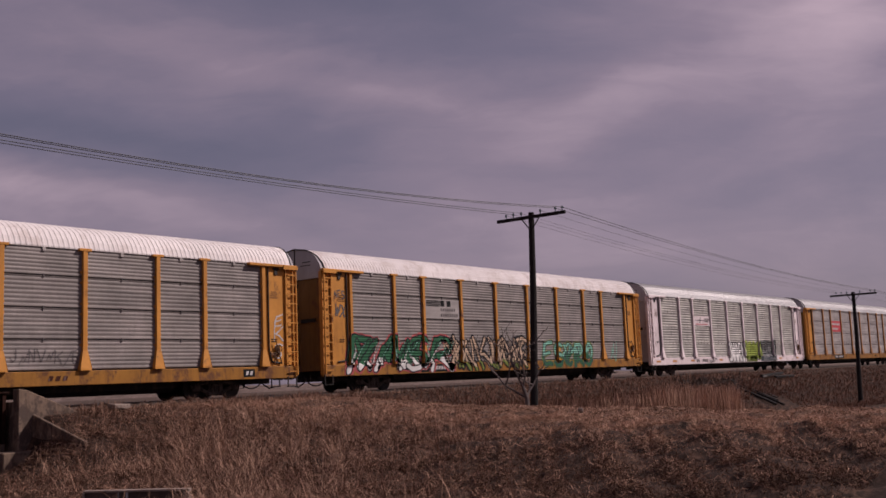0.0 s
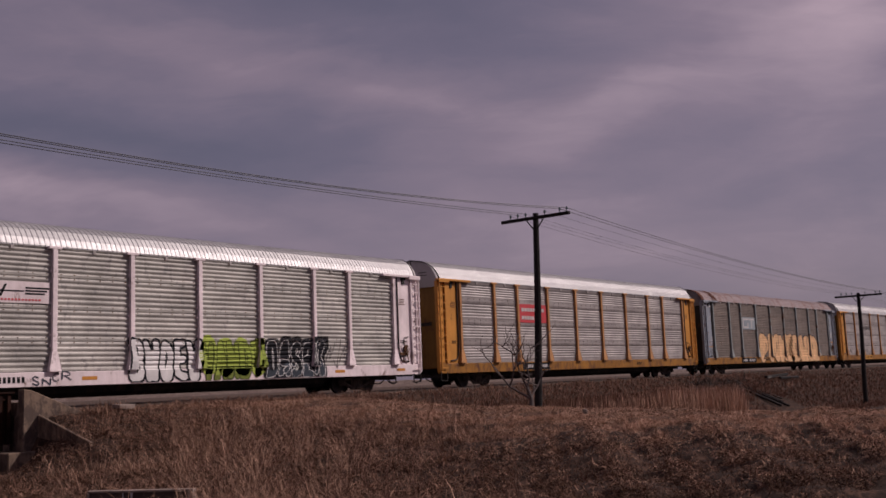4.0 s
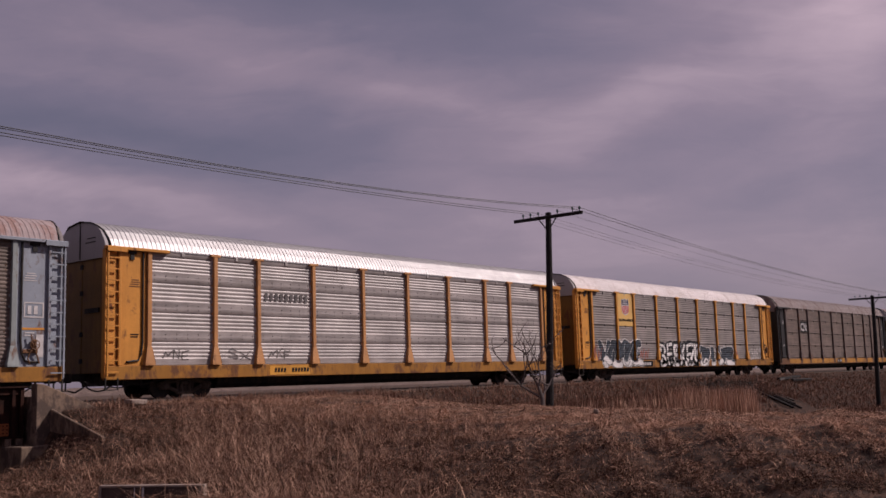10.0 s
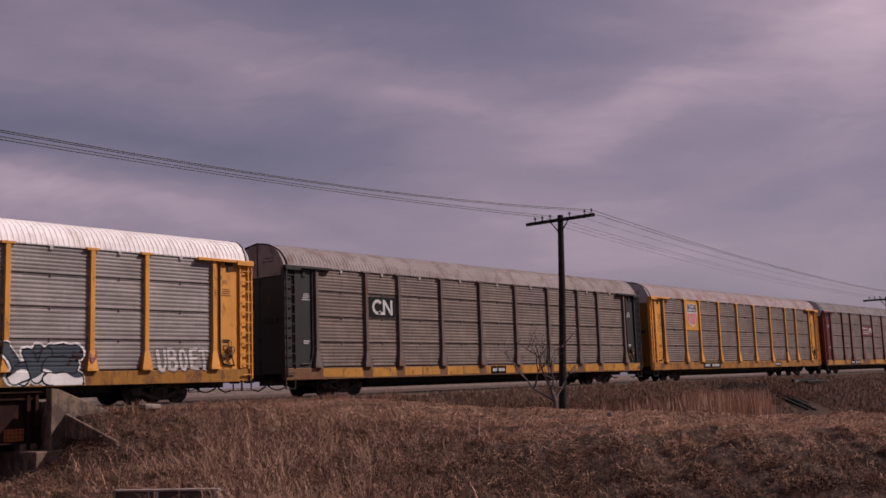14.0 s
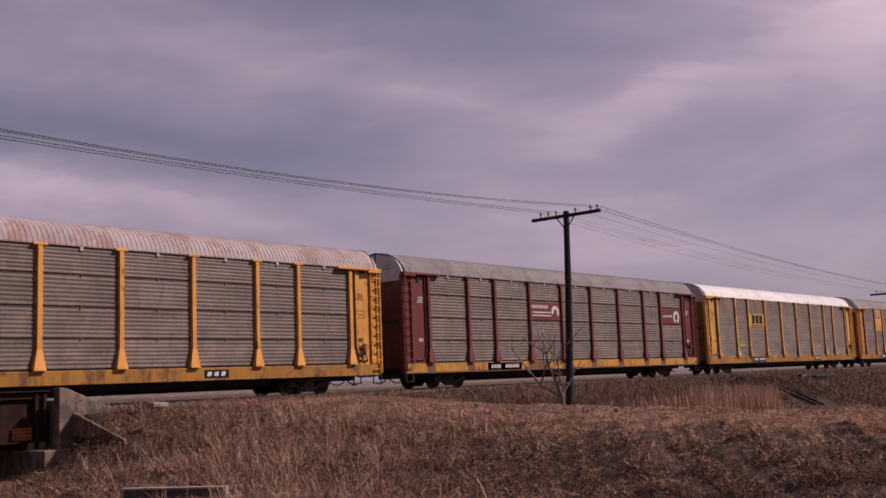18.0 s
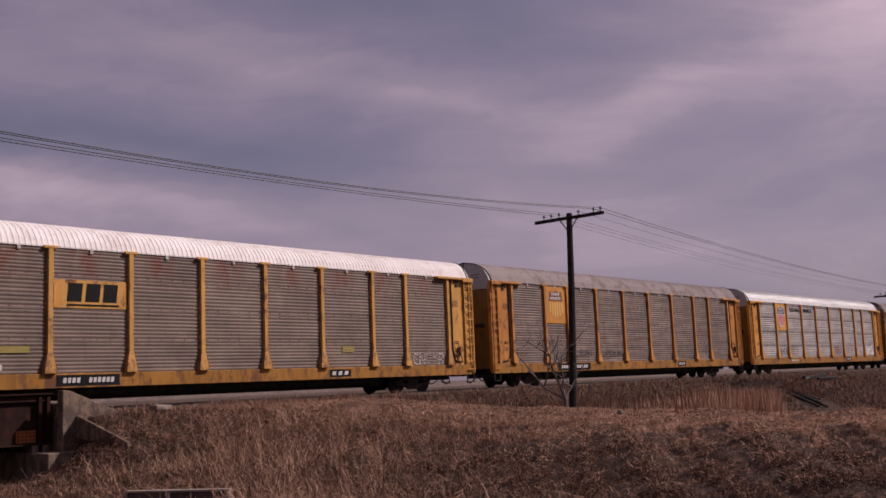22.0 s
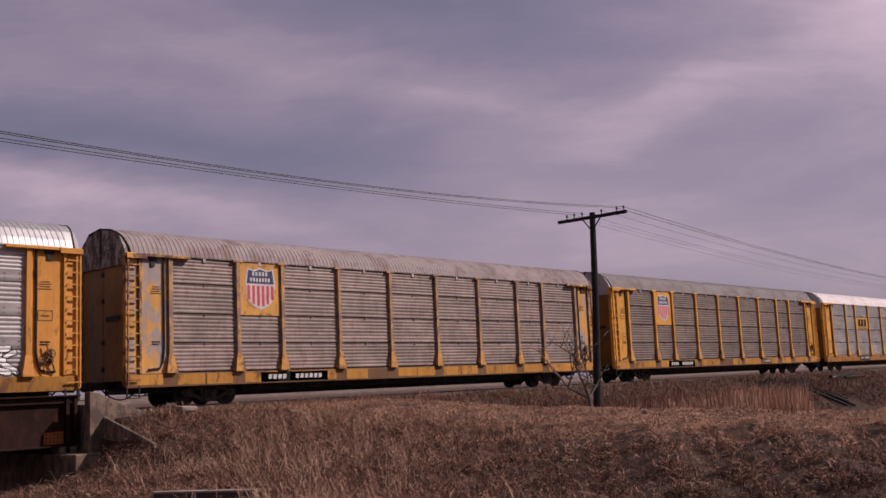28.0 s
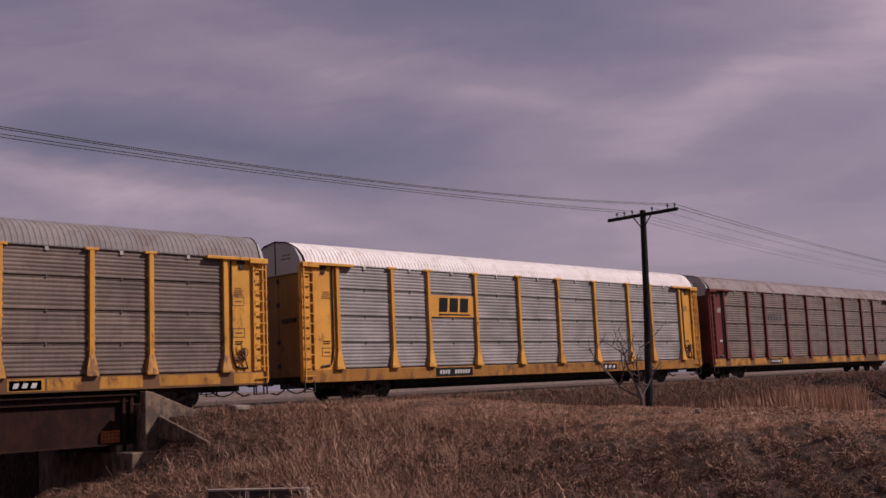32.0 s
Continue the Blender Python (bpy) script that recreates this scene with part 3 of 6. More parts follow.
def rim_mesh(lift):
    """The dark edge strip of the gable and its middle seam."""
    bm = bmesh.new()
    line = roof_line(lift)
    for (y0, z0), (y1, z1) in zip(line, line[1:]):
        e0, e1 = (0.22 * min(1, max(0, abs(y) - 0.75) / 0.8) for y in (y0, y1))
        add_tube(bm, [(-HALF + e0, y0, z0), (-HALF + e1, y1, z1)], 0.03, 5)
    add_box(bm, -HALF + 0.005, -HALF + 0.04, -0.02, 0.02, 4.85, line[6][1])
    for z, w in ((5.52, 0.5), (5.38, 0.62)):
        add_box(bm, -HALF + 0.015, -HALF + 0.035, -0.95, -0.95 + w, z, z + 0.03)
    return bm


def coupler_mesh():
    bm = add_box(bmesh.new(), -HALF - 0.3, -HALF + 0.4, -0.1, 0.1, 0.72, 0.98, None, 0.02)
    add_box(bm, -HALF - 0.60, -HALF - 0.28, -0.17, 0.17, 0.68, 1.0, None, 0.04)
    return bm


def hose_mesh():
    """Sagging brake hose and uncoupling lever under the end sill."""
    bm = add_tube(bmesh.new(), [(-HALF + 0.1, -0.5, 0.75), (-HALF - 0.1, -0.5, 0.5), (-HALF - 0.35, -0.45, 0.36), (-HALF - 0.6, -0.42, 0.42)], 0.03, 6)
    add_tube(bm, [(-HALF + 0.15, -1.35, 0.72), (-HALF - 0.05, -1.3, 0.6), (-HALF - 0.05, -0.3, 0.68)], 0.02, 6)
    def loop(x0, x1, y, z, drop, r):
        add_tube(bm, [(-HALF + x0 + (x1 - x0) * k / 8, y, z - drop * 4 * (k / 8) * (1 - k / 8)) for k in range(9)], r, 6)
    loop(0.1, 1.5, -1.2, 0.72, 0.24, 0.022)
    loop(-0.45, 0.9, -0.9, 0.74, 0.36, 0.026)
    loop(0.9, 2.3, -1.3, 0.74, 0.16, 0.02)
    loop(-0.5, 0.35, -1.3, 0.70, 0.12, 0.018)
    for x in (0.25, 0.9, 1.6):
        add_box(bm, -HALF + x - 0.02, -HALF + x + 0.02, -1.32, -1.28, 0.5, 0.78)
    return bm


def step_mesh(s):
    """Sill step: a hanging stirrup."""
    bm = bmesh.new()
    for x in (13.15, 13.6):
        add_box(bm, s * x - 0.02, s * x + 0.02, NEAR - 0.08, NEAR - 0.04, 0.42, 0.8)
    add_box(bm, *sorted((s * 13.13, s * 13.62)), NEAR - 0.1, NEAR, 0.40, 0.43)
    return bm


def truck_mesh():
    """Cast truck: arched side frames with openings, springs, journal boxes and a bolster."""
    bm = bmesh.new()
    for y in (-1.0, 1.0):
        for s in (-1, 1):
            for (x0, z0), (x1, z1), r in (((0.30, 0.70), (0.92, 0.60), 0.075), ((0.28, 0.27), (0.78, 0.50), 0.07), ((0.30, 0.24), (0.30, 0.72), 0.06), ((0.92, 0.60), (1.12, 0.52), 0.07)):
                add_tube(bm, [(s * x0, y, z0), (s * x1, y, z1)], r, 6)
            add_box(bm, s * 0.88 - 0.16, s * 0.88 + 0.16, y - 0.1, y + 0.1, 0.36, 0.62, None, 0.04)
            add_tube(bm, [(s * 0.88, y - 0.14 if y < 0 else y + 0.14, 0.48), (s * 0.88, y, 0.48)], 0.1, 10)
        add_tube(bm, [(-0.34, y, 0.71), (0.34, y, 0.71)], 0.075, 6)
        add_tube(bm, [(-0.34, y, 0.25), (0.34, y, 0.25)], 0.075, 6)
        for x in (-0.17, 0.0, 0.17):
            add_tube(bm, [(x, y - 0.02, 0.3), (x, y - 0.02, 0.55)], 0.075, 8)
        add_box(bm, -0.22, 0.22, y - 0.14, y + 0.14, 0.54, 0.64, None, 0.02)
    add_box(bm, -0.25, 0.25, -1.0, 1.0, 0.45, 0.95)
    return bm


def wheel_mesh():
    bm = add_tube(bmesh.new(), [(0, -1.1, 0), (0, 1.1, 0)], 0.08, 8)
    for y in (-0.75, 0.75):
        add_tube(bm, [(0, y - 0.07, 0), (0, y + 0.07, 0)], 0.42, 24)
    for y in (-1.1, 1.1):
        for k in range(3):
            a = 2 * math.pi * k / 3
            add_box(bm, math.cos(a) * 0.05 - 0.015, math.cos(a) * 0.05 + 0.015, y - 0.02, y + 0.02, math.sin(a) * 0.05 - 0.015, math.sin(a) * 0.05 + 0.015)
    return bm


def belly_mesh():
    """The deep middle of the frame, seen below the side sill."""
    return sweep([(-0.75, 0.95), (-0.75, 0.52), (-0.5, 0.36), (0.5, 0.36), (0.75, 0.52), (0.75, 0.95)], -8.4, 8.4)


def bracket_mesh(s):
    """Hand-brake gear on the lower corner bay: housing, spoked wheel, chain and lever."""
    bm = add_box(bmesh.new(), *sorted((s * 12.25, s * 12.75)), NEAR - 0.1, NEAR - 0.02, 1.62, 1.74, None, 0.01)
    add_box(bm, s * 12.62 - 0.09, s * 12.62 + 0.09, NEAR - 0.13, NEAR - 0.03, 1.74, 2.02, None, 0.03)
    hub = Vector((s * 12.62, NEAR - 0.16, 1.88))
    rim = [hub + Vector((0.15 * math.cos(a), 0, 0.15 * math.sin(a))) for a in (2 * math.pi * k / 14 for k in range(15))]
    for a, b in zip(rim, rim[1:]):
        add_tube(bm, [a, b], 0.016, 5)
    for k in range(0, 14, 3):
        add_tube(bm, [hub, rim[k]], 0.014, 4)
    add_tube(bm, [(s * 12.62, NEAR - 0.12, 1.74), (s * 12.74, NEAR - 0.1, 1.5), (s * 12.8, NEAR - 0.1, 1.3)], 0.026, 6)
    add_tube(bm, [(s * 12.5, NEAR - 0.1, 1.7), (s * 12.42, NEAR - 0.1, 1.45), (s * 12.5, NEAR - 0.1, 1.28)], 0.02, 6)
    add_tube(bm, [(s * 12.55, NEAR - 0.13, 1.95), (s * 12.5, NEAR - 0.13, 2.2)], 0.02, 6)
    return bm


def plates(items, y):
    """Thin flat shapes, each an outline of (x, z), on the side of a car."""
    bm = bmesh.new()
    for line in items:
        f = bm.faces.new([bm.verts.new((a, y, z)) for a, z in line])
        if f.normal.y > 0 or sum((q[0] - p[0]) * (q[1] + p[1]) for p, q in zip(line, line[1:] + line[:1])) > 0:
            f.normal_flip()
        for v in [g for g in bmesh.ops.extrude_face_region(bm, geom=[f])["geom"] if isinstance(g, bmesh.types.BMVert)]:
            v.co.y += 0.005
    bmesh.ops.recalc_face_normals(bm, faces=bm.faces)
    return bm


def marks(name, items, y, material, parent):
    """Each flat shape a part of its own."""
    for item in items:
        part(name, plates([item], y), material, parent)


def rect(x0, x1, z0, z1):
    return [(x0, z0), (x1, z0), (x1, z1), (x0, z1)]


def letter_bars(x0, x1, z0, z1, count, gap=0.4, slant=0.0):
    """Plain bars in place of characters."""
    step = (x1 - x0) / count
    return [[(x0 + i * step, z0), (x0 + (i + 1 - gap) * step, z0), (x0 + (i + 1 - gap) * step + slant, z1), (x0 + i * step + slant, z1)] for i in range(count)]


def ring(cx, cz, r0, r1, a0, a1, sides=14):
    turn = [radians(a0 + (a1 - a0) * i / sides) for i in range(sides + 1)]
    return [[(cx + r1 * math.cos(a), cz + r1 * math.sin(a)) for a in turn] + [(cx + r0 * math.cos(a), cz + r0 * math.sin(a)) for a in reversed(turn)]]


FRONT = NEAR - 0.02


def number_board(car, x0, x1, dark=True):
    """Black board on the sill with its mark and number as bars."""
    sill = NEAR - 0.06
    board = part("number_board", plates([rect(x0, x1, 0.80, 1.15)], sill - 0.006), BLACK if dark else YELLOW, car)
    w = x1 - x0
    marks("letter_bar", letter_bars(x0 + 0.1 * w, x0 + 0.38 * w, 0.9, 1.06, 4, 0.32, 0.03) + letter_bars(x0 + 0.5 * w, x0 + 0.92 * w, 0.9, 1.06, 6, 0.32, 0.03), sill - 0.013, CHALK if dark else BLACK, board)


def sill_mark(car, x0, x1, count, material, board=None):
    sill = NEAR - 0.06
    if board:
        part("sill_board", plates([rect(x0 - 0.1, x1 + 0.06, 0.83, 1.12)], sill - 0.006), board, car)
    marks("sill_mark", letter_bars(x0, x1, 0.9, 1.05, count, 0.42, 0.05), sill - 0.013, material, car)


def shield_sign(car, base, worn=False, slogan=False):
    """Tall sign of two panels with a red, white and navy shield."""
    x0, x1 = -9.02, -7.24
    sign = part("sign", plates([rect(x0, x1, 3.22, 5.12)], FRONT), base, car, "sign board with a striped shield")
    cx, top, bottom = -8.12, (4.98 if not slogan else 4.85), (3.42 if not slogan else 3.82)
    h = top - bottom
    half = 0.68 if not slogan else 0.46
    def outline(k):
        w = half * k
        return [(cx - w * 0.86, top - h * 0.02 * k), (cx - w * 0.45, top - h * 0.07), (cx, top), (cx + w * 0.45, top - h * 0.07), (cx + w * 0.86, top - h * 0.02 * k), (cx + w, top - h * 0.35),
                (cx + w * 0.9, bottom + h * 0.26), (cx + w * 0.55, bottom + h * (0.1 + 0.04 * (1 - k))), (cx, bottom + h * 0.05 * (1 - k)), (cx - w * 0.55, bottom + h * (0.1 + 0.04 * (1 - k))), (cx - w * 0.9, bottom + h * 0.26), (cx - w, top - h * 0.35)]
    if not worn:
        part("shield", plates([outline(1.0)], FRONT - 0.006), CHALK, sign)
    part("shield_top", plates([[(cx - half * 0.8, top - h * 0.06), (cx - half * 0.4, top - h * 0.1), (cx, top - h * 0.04), (cx + half * 0.4, top - h * 0.1), (cx + half * 0.8, top - h * 0.06), (cx + half * 0.9, top - h * 0.38), (cx - half * 0.9, top - h * 0.38)]], FRONT - 0.013), NAVY if not worn else MAROON_FADED, sign)
    stripes = []
    for i in range(6):
        a = cx - half * 0.86 + i * half * 0.315
        low = bottom + h * (0.08 + 0.16 * abs(i - 2.5) / 2.5 * abs(i - 2.5) / 2.5)
        stripes.append(rect(a, a + half * 0.17, low, top - h * 0.43))
    marks("stripe", stripes, FRONT - 0.013, RED_SIGN if not worn else SIGN_CREAM, sign)
    marks("letter_bar", letter_bars(cx - half * 0.55, cx + half * 0.55, top - h * 0.20, top - h * 0.11, 5) + letter_bars(cx - half * 0.7, cx + half * 0.7, top - h * 0.34, top - h * 0.25, 7), FRONT - 0.02, CHALK, sign)
    if slogan:
        words(sign, "BUILDING AMERICA", cx, 3.5, 0.19, BLACK, FRONT - 0.013)


def words(parent, text, x, z, size, material, y=FRONT):
    data = bpy.data.curves.new("lettering", "FONT")
    data.body, data.size, data.align_x, data.extrude, data.offset = text, size, "CENTER", 0.003, 0.004
    data.materials.append(material)
    ob = new("lettering", data)
    ob.parent = parent
    ob.matrix_basis = pose(x, y, z, 90)
    return ob


def bay_sign(car, base, x0=-6.98, x1=-4.42, z0=3.26, z1=4.16):
    return part("sign", plates([rect(x0, x1, z0, z1)], FRONT), base, car, "painted sign board between two posts")


# graffiti: paint on the ribs, the posts and the sill
def bow(cx, cz, rx, rz, a0, a1, n=9):
    return [(cx + rx * math.cos(radians(a0 + (a1 - a0) * i / n)), cz + rz * math.sin(radians(a0 + (a1 - a0) * i / n))) for i in range(n + 1)]


GLYPHS = {
    "A": [[(0.05, 0), (0.45, 1.0), (0.62, 1.0), (0.95, 0)], [(0.25, 0.36), (0.78, 0.36)]],
    "B": [[(0.12, 0), (0.12, 1)], [(0.12, 1)] + bow(0.5, 0.77, 0.34, 0.23, 90, -90) + [(0.12, 0.54)], [(0.12, 0.5)] + bow(0.5, 0.25, 0.4, 0.25, 90, -90) + [(0.12, 0)]],
    "C": [bow(0.52, 0.5, 0.42, 0.5, 45, 315, 14)], "D": [[(0.12, 0), (0.12, 1)] + bow(0.42, 0.5, 0.48, 0.5, 90, -90, 12) + [(0.12, 0)]],
    "E": [[(0.9, 1), (0.2, 0.95), (0.12, 0.5), (0.2, 0.05), (0.9, 0)], [(0.15, 0.5), (0.75, 0.52)]],
    "F": [[(0.15, 0), (0.12, 0.95), (0.9, 1)], [(0.15, 0.5), (0.7, 0.54)]], "I": [[(0.5, 0), (0.5, 1)]],
    "K": [[(0.12, 0), (0.12, 1)], [(0.9, 1), (0.25, 0.5), (0.55, 0.45), (0.95, 0)]], "L": [[(0.15, 1), (0.12, 0.1), (0.9, 0)]],
    "N": [[(0.1, 0), (0.12, 1), (0.85, 0.05), (0.9, 1)]], "O": [bow(0.5, 0.5, 0.4, 0.5, 90, 450, 16)],
    "P": [[(0.15, 0), (0.12, 1)] + bow(0.45, 0.72, 0.45, 0.28, 90, -90) + [(0.15, 0.44)]],
    "R": [[(0.12, 0), (0.12, 1)] + bow(0.45, 0.74, 0.42, 0.26, 90, -90) + [(0.2, 0.46)], [(0.35, 0.46), (0.95, 0)]],
    "S": [bow(0.52, 0.75, 0.38, 0.25, 40, 270) + bow(0.48, 0.25, 0.40, 0.25, 90, -140)], "T": [[(0.02, 0.95), (0.98, 1)], [(0.5, 1), (0.5, 0)]],
    "U": [[(0.1, 1)] + bow(0.5, 0.35, 0.4, 0.35, 180, 360) + [(0.9, 1)]], "V": [[(0.05, 1), (0.5, 0), (0.95, 1)]],
    "W": [[(0.02, 1), (0.28, 0), (0.5, 0.7), (0.72, 0), (0.98, 1)]], "X": [[(0.05, 1), (0.95, 0)], [(0.05, 0), (0.95, 1)]],
    "/": [[(0.0, 0), (0.75, 0.75), (1.05, 1.0)]], "~": [[(0.0, 0.2), (0.35, 0.75), (0.6, 0.35), (1.0, 0.9)]], "J": [[(0.85, 1), (0.8, 0.25), (0.45, 0.02), (0.05, 0.3)]],
}


def spray(car, text, x0, x1, z0, z1, thick, colours, seed, edge=0.045, low=0.0, cloud=None, slant=0.0, pieces=False, extra="", eyes=(), swell=0.0, tight=0.9, ribs=(7, 0.019), label="spray-painted graffiti"):
    """Lettering painted one shape over the other. colours: fill, outline, lower fill, backing."""
    rng = np.random.default_rng(seed)
    cell = 0.022
    xs, zs = np.arange(x0 - 0.3, x1 + 0.3, cell), np.arange(max(0.77, z0 - 0.1), z1 + 0.25, cell)
    gx, gz = np.meshgrid(xs, zs)
    bx = gx + 0.035 * np.sin(gz * 5.3 + seed) + 0.02 * np.sin(gx * 9.1 + seed)
    bz = gz + 0.035 * np.sin(gx * 4.1 + 2 * seed) + 0.015 * np.sin(gx * 13.0)
    width, tall = (x1 - x0) / len(text), z1 - z0 - 2 * thick

    def reach(line, r):
        best = np.full(gx.shape, 9.0)
        for (ax, az), (cx, cz) in zip(line, line[1:]):
            k = np.clip(((bx - ax) * (cx - ax) + (bz - az) * (cz - az)) / ((cx - ax) ** 2 + (cz - az) ** 2 + 1e-9), 0, 1)
            best = np.minimum(best, np.hypot(bx - ax - k * (cx - ax), bz - az - k * (cz - az)))
        return best - r * (1 + swell * np.clip((z1 - bz) / (z1 - z0), 0, 1))

    shapes = []
    for i, letter in enumerate(text):
        if letter == " ":
            continue
        lift = rng.normal() * 0.03
        inset = tight * thick / width
        place = lambda a, b: (x0 + (i + inset + (1 - 2 * inset) * a) * width + slant * b * tall, z0 + thick + b * tall + lift)
        lines = [[place(a, b) for a, b in line] for line in GLYPHS[letter]]
        shapes += [[line] for line in lines] if pieces else [lines]
    for mark in extra:
        at, size = rng.uniform(x0, x1 - 0.8), rng.uniform(0.5, 1.1)
        lines = [[(at + a * size, z0 + thick + (0.1 + 0.8 * b) * tall) for a, b in line] for line in GLYPHS[mark]]
        shapes.insert(int(rng.integers(0, len(shapes))), lines)
    index = np.full(gx.shape, -1)
    fields = []
    for lines in shapes:
        d = np.full(gx.shape, 9.0)
        for line in lines:
            d = np.minimum(d, reach(line, thick * (rng.uniform(0.75, 1.15) if pieces else 1.0)))
        fields.append(d)
    if cloud is not None:
        near = np.minimum.reduce(fields)
        haze = 0.5 + 0.5 * np.sin(gx * 2.1 + seed) * np.sin(gz * 2.7 + gx * 1.3 + seed)
        index[(near < edge + cloud * (0.35 + haze)) & (rng.random(gx.shape) < 0.93)] = 3
    share = (gz - z0) / (z1 - z0)
    for i, d in enumerate(fields):
        index[d < edge] = 1
        tone = share < low + 0.12 * np.sin(gx * 4.7 + i) if low else np.zeros(gx.shape, bool)
        index[(d < 0) & ~tone] = 0
        index[(d < 0) & tone] = 2
    for a, b, c, d in eyes:
        index[reach([(a, b), (c, d)], 0.0) < edge * 0.62] = 1
    index[(gz < 0.79) | (gz > z1 + 0.2)] = -1
    # depth of the painted surface
    off = np.abs(xs[:, None] - np.array(POSTS)[None]).min(1)
    count, deep = ribs

    def depth(i, z):
        if z < 1.212:
            return NEAR - 0.074
        foot = np.interp(z, [1.3, 1.85], [0.20, 0.09])
        if off[i] < 0.10:
            return NEAR - (0.114 if z > 1.85 else np.interp(z, [1.5, 1.85], [0.176, 0.116]))
        if z < 1.86 and off[i] < foot + 0.02:
            return NEAR - np.interp(z, [1.3, 1.5, 1.85], [0.178, 0.176, 0.116])
        if abs(xs[i]) > 12.0:
            return NEAR - 0.112 if abs(xs[i]) > 13.05 else NEAR - 0.03
        k = np.clip((off[i] - 0.12) / 0.06, 0, 1)
        for a, b in zip(SEAMS, SEAMS[1:]):
            if z < b:
                lo, hi = (a + 0.045, b - 0.018) if count == 7 else (a, b)
                f = max(0.0, (z - lo) / (hi - lo) * count) % 1.0 if lo < z < hi else 0.0
                return NEAR - 0.011 + deep * k * float(np.interp(f, [0.08, 0.44, 0.60, 0.74, 0.9, 1.0], [0, 0, 0.7, 1.0, 0.65, 0.2]))
        return NEAR - 0.01
    verts, faces, mats = [], [], []
    for j in range(len(zs)):
        lo, hi = zs[j] - cell / 2, zs[j] + cell / 2
        shape = [(round(depth(i, lo), 4), round(depth(i, hi), 4)) if index[j, i] >= 0 else None for i in range(len(xs))]
        i = 0
        while i < len(xs):
            k = i + 1
            if index[j, i] >= 0:
                while k < len(xs) and index[j, k] == index[j, i] and shape[k] == shape[i]:
                    k += 1
                n, a, b = len(verts), xs[i] - cell / 2, xs[k - 1] + cell / 2
                y0, y1 = shape[i]
                verts += [(a, y0, lo), (b, y0, lo), (b, y1, hi), (a, y1, hi)]
                faces.append((n, n + 1, n + 2, n + 3))
                mats.append(index[j, i])
            i = k
    data = bpy.data.meshes.new("graffiti")
    data.from_pydata(verts, [], faces)
    for c in colours:
        data.materials.append(c)
    data.polygons.foreach_set("material_index", mats)
    return part("graffiti", data, None, car, label)


def scrawl(car, text, x0, x1, z0, z1, thick, colour, seed, label, slant=0.15):
    return spray(car, text, x0, x1, z0, z1, thick, [colour] * 4, seed, edge=0.0, slant=slant, pieces=True, label=label)


def spray_paint(name, colour):
    return surface("spray_" + name, colour, 0.8, grain=0.25, scale=2, spec=0.12)


GREEN, MINT, WHITE_SPRAY, BLACK_SPRAY = spray_paint("green", (0.028, 0.115, 0.058)), spray_paint("mint", (0.18, 0.42, 0.32)), spray_paint("white", (0.68, 0.65, 0.64)), spray_paint("black", (0.014, 0.014, 0.018))
OLIVE_DARK = spray_paint("dark_olive", (0.06, 0.075, 0.02))
LIME, OLIVE, CREAM, PINK = spray_paint("lime", (0.34, 0.42, 0.08)), spray_paint("olive", (0.16, 0.19, 0.045)), spray_paint("cream", (0.72, 0.44, 0.24)), spray_paint("pink", (0.42, 0.10, 0.10))
FADED_PINK = spray_paint("faded_pink", (0.30, 0.20, 0.19))
HAZE = spray_paint("faded_red", (0.27, 0.10, 0.085))
SLATE, BEIGE, RED_SPRAY = spray_paint("slate", (0.05, 0.06, 0.075)), spray_paint("beige", (0.48, 0.34, 0.24)), spray_paint("red", (0.36, 0.045, 0.04))


WHEELS = []
TRUCK = surface("dusty_cast_steel", (0.085, 0.066, 0.056), 0.9, grain=0.4, wear=((0.03, 0.024, 0.022), 0.35), scale=2, spec=0.15)


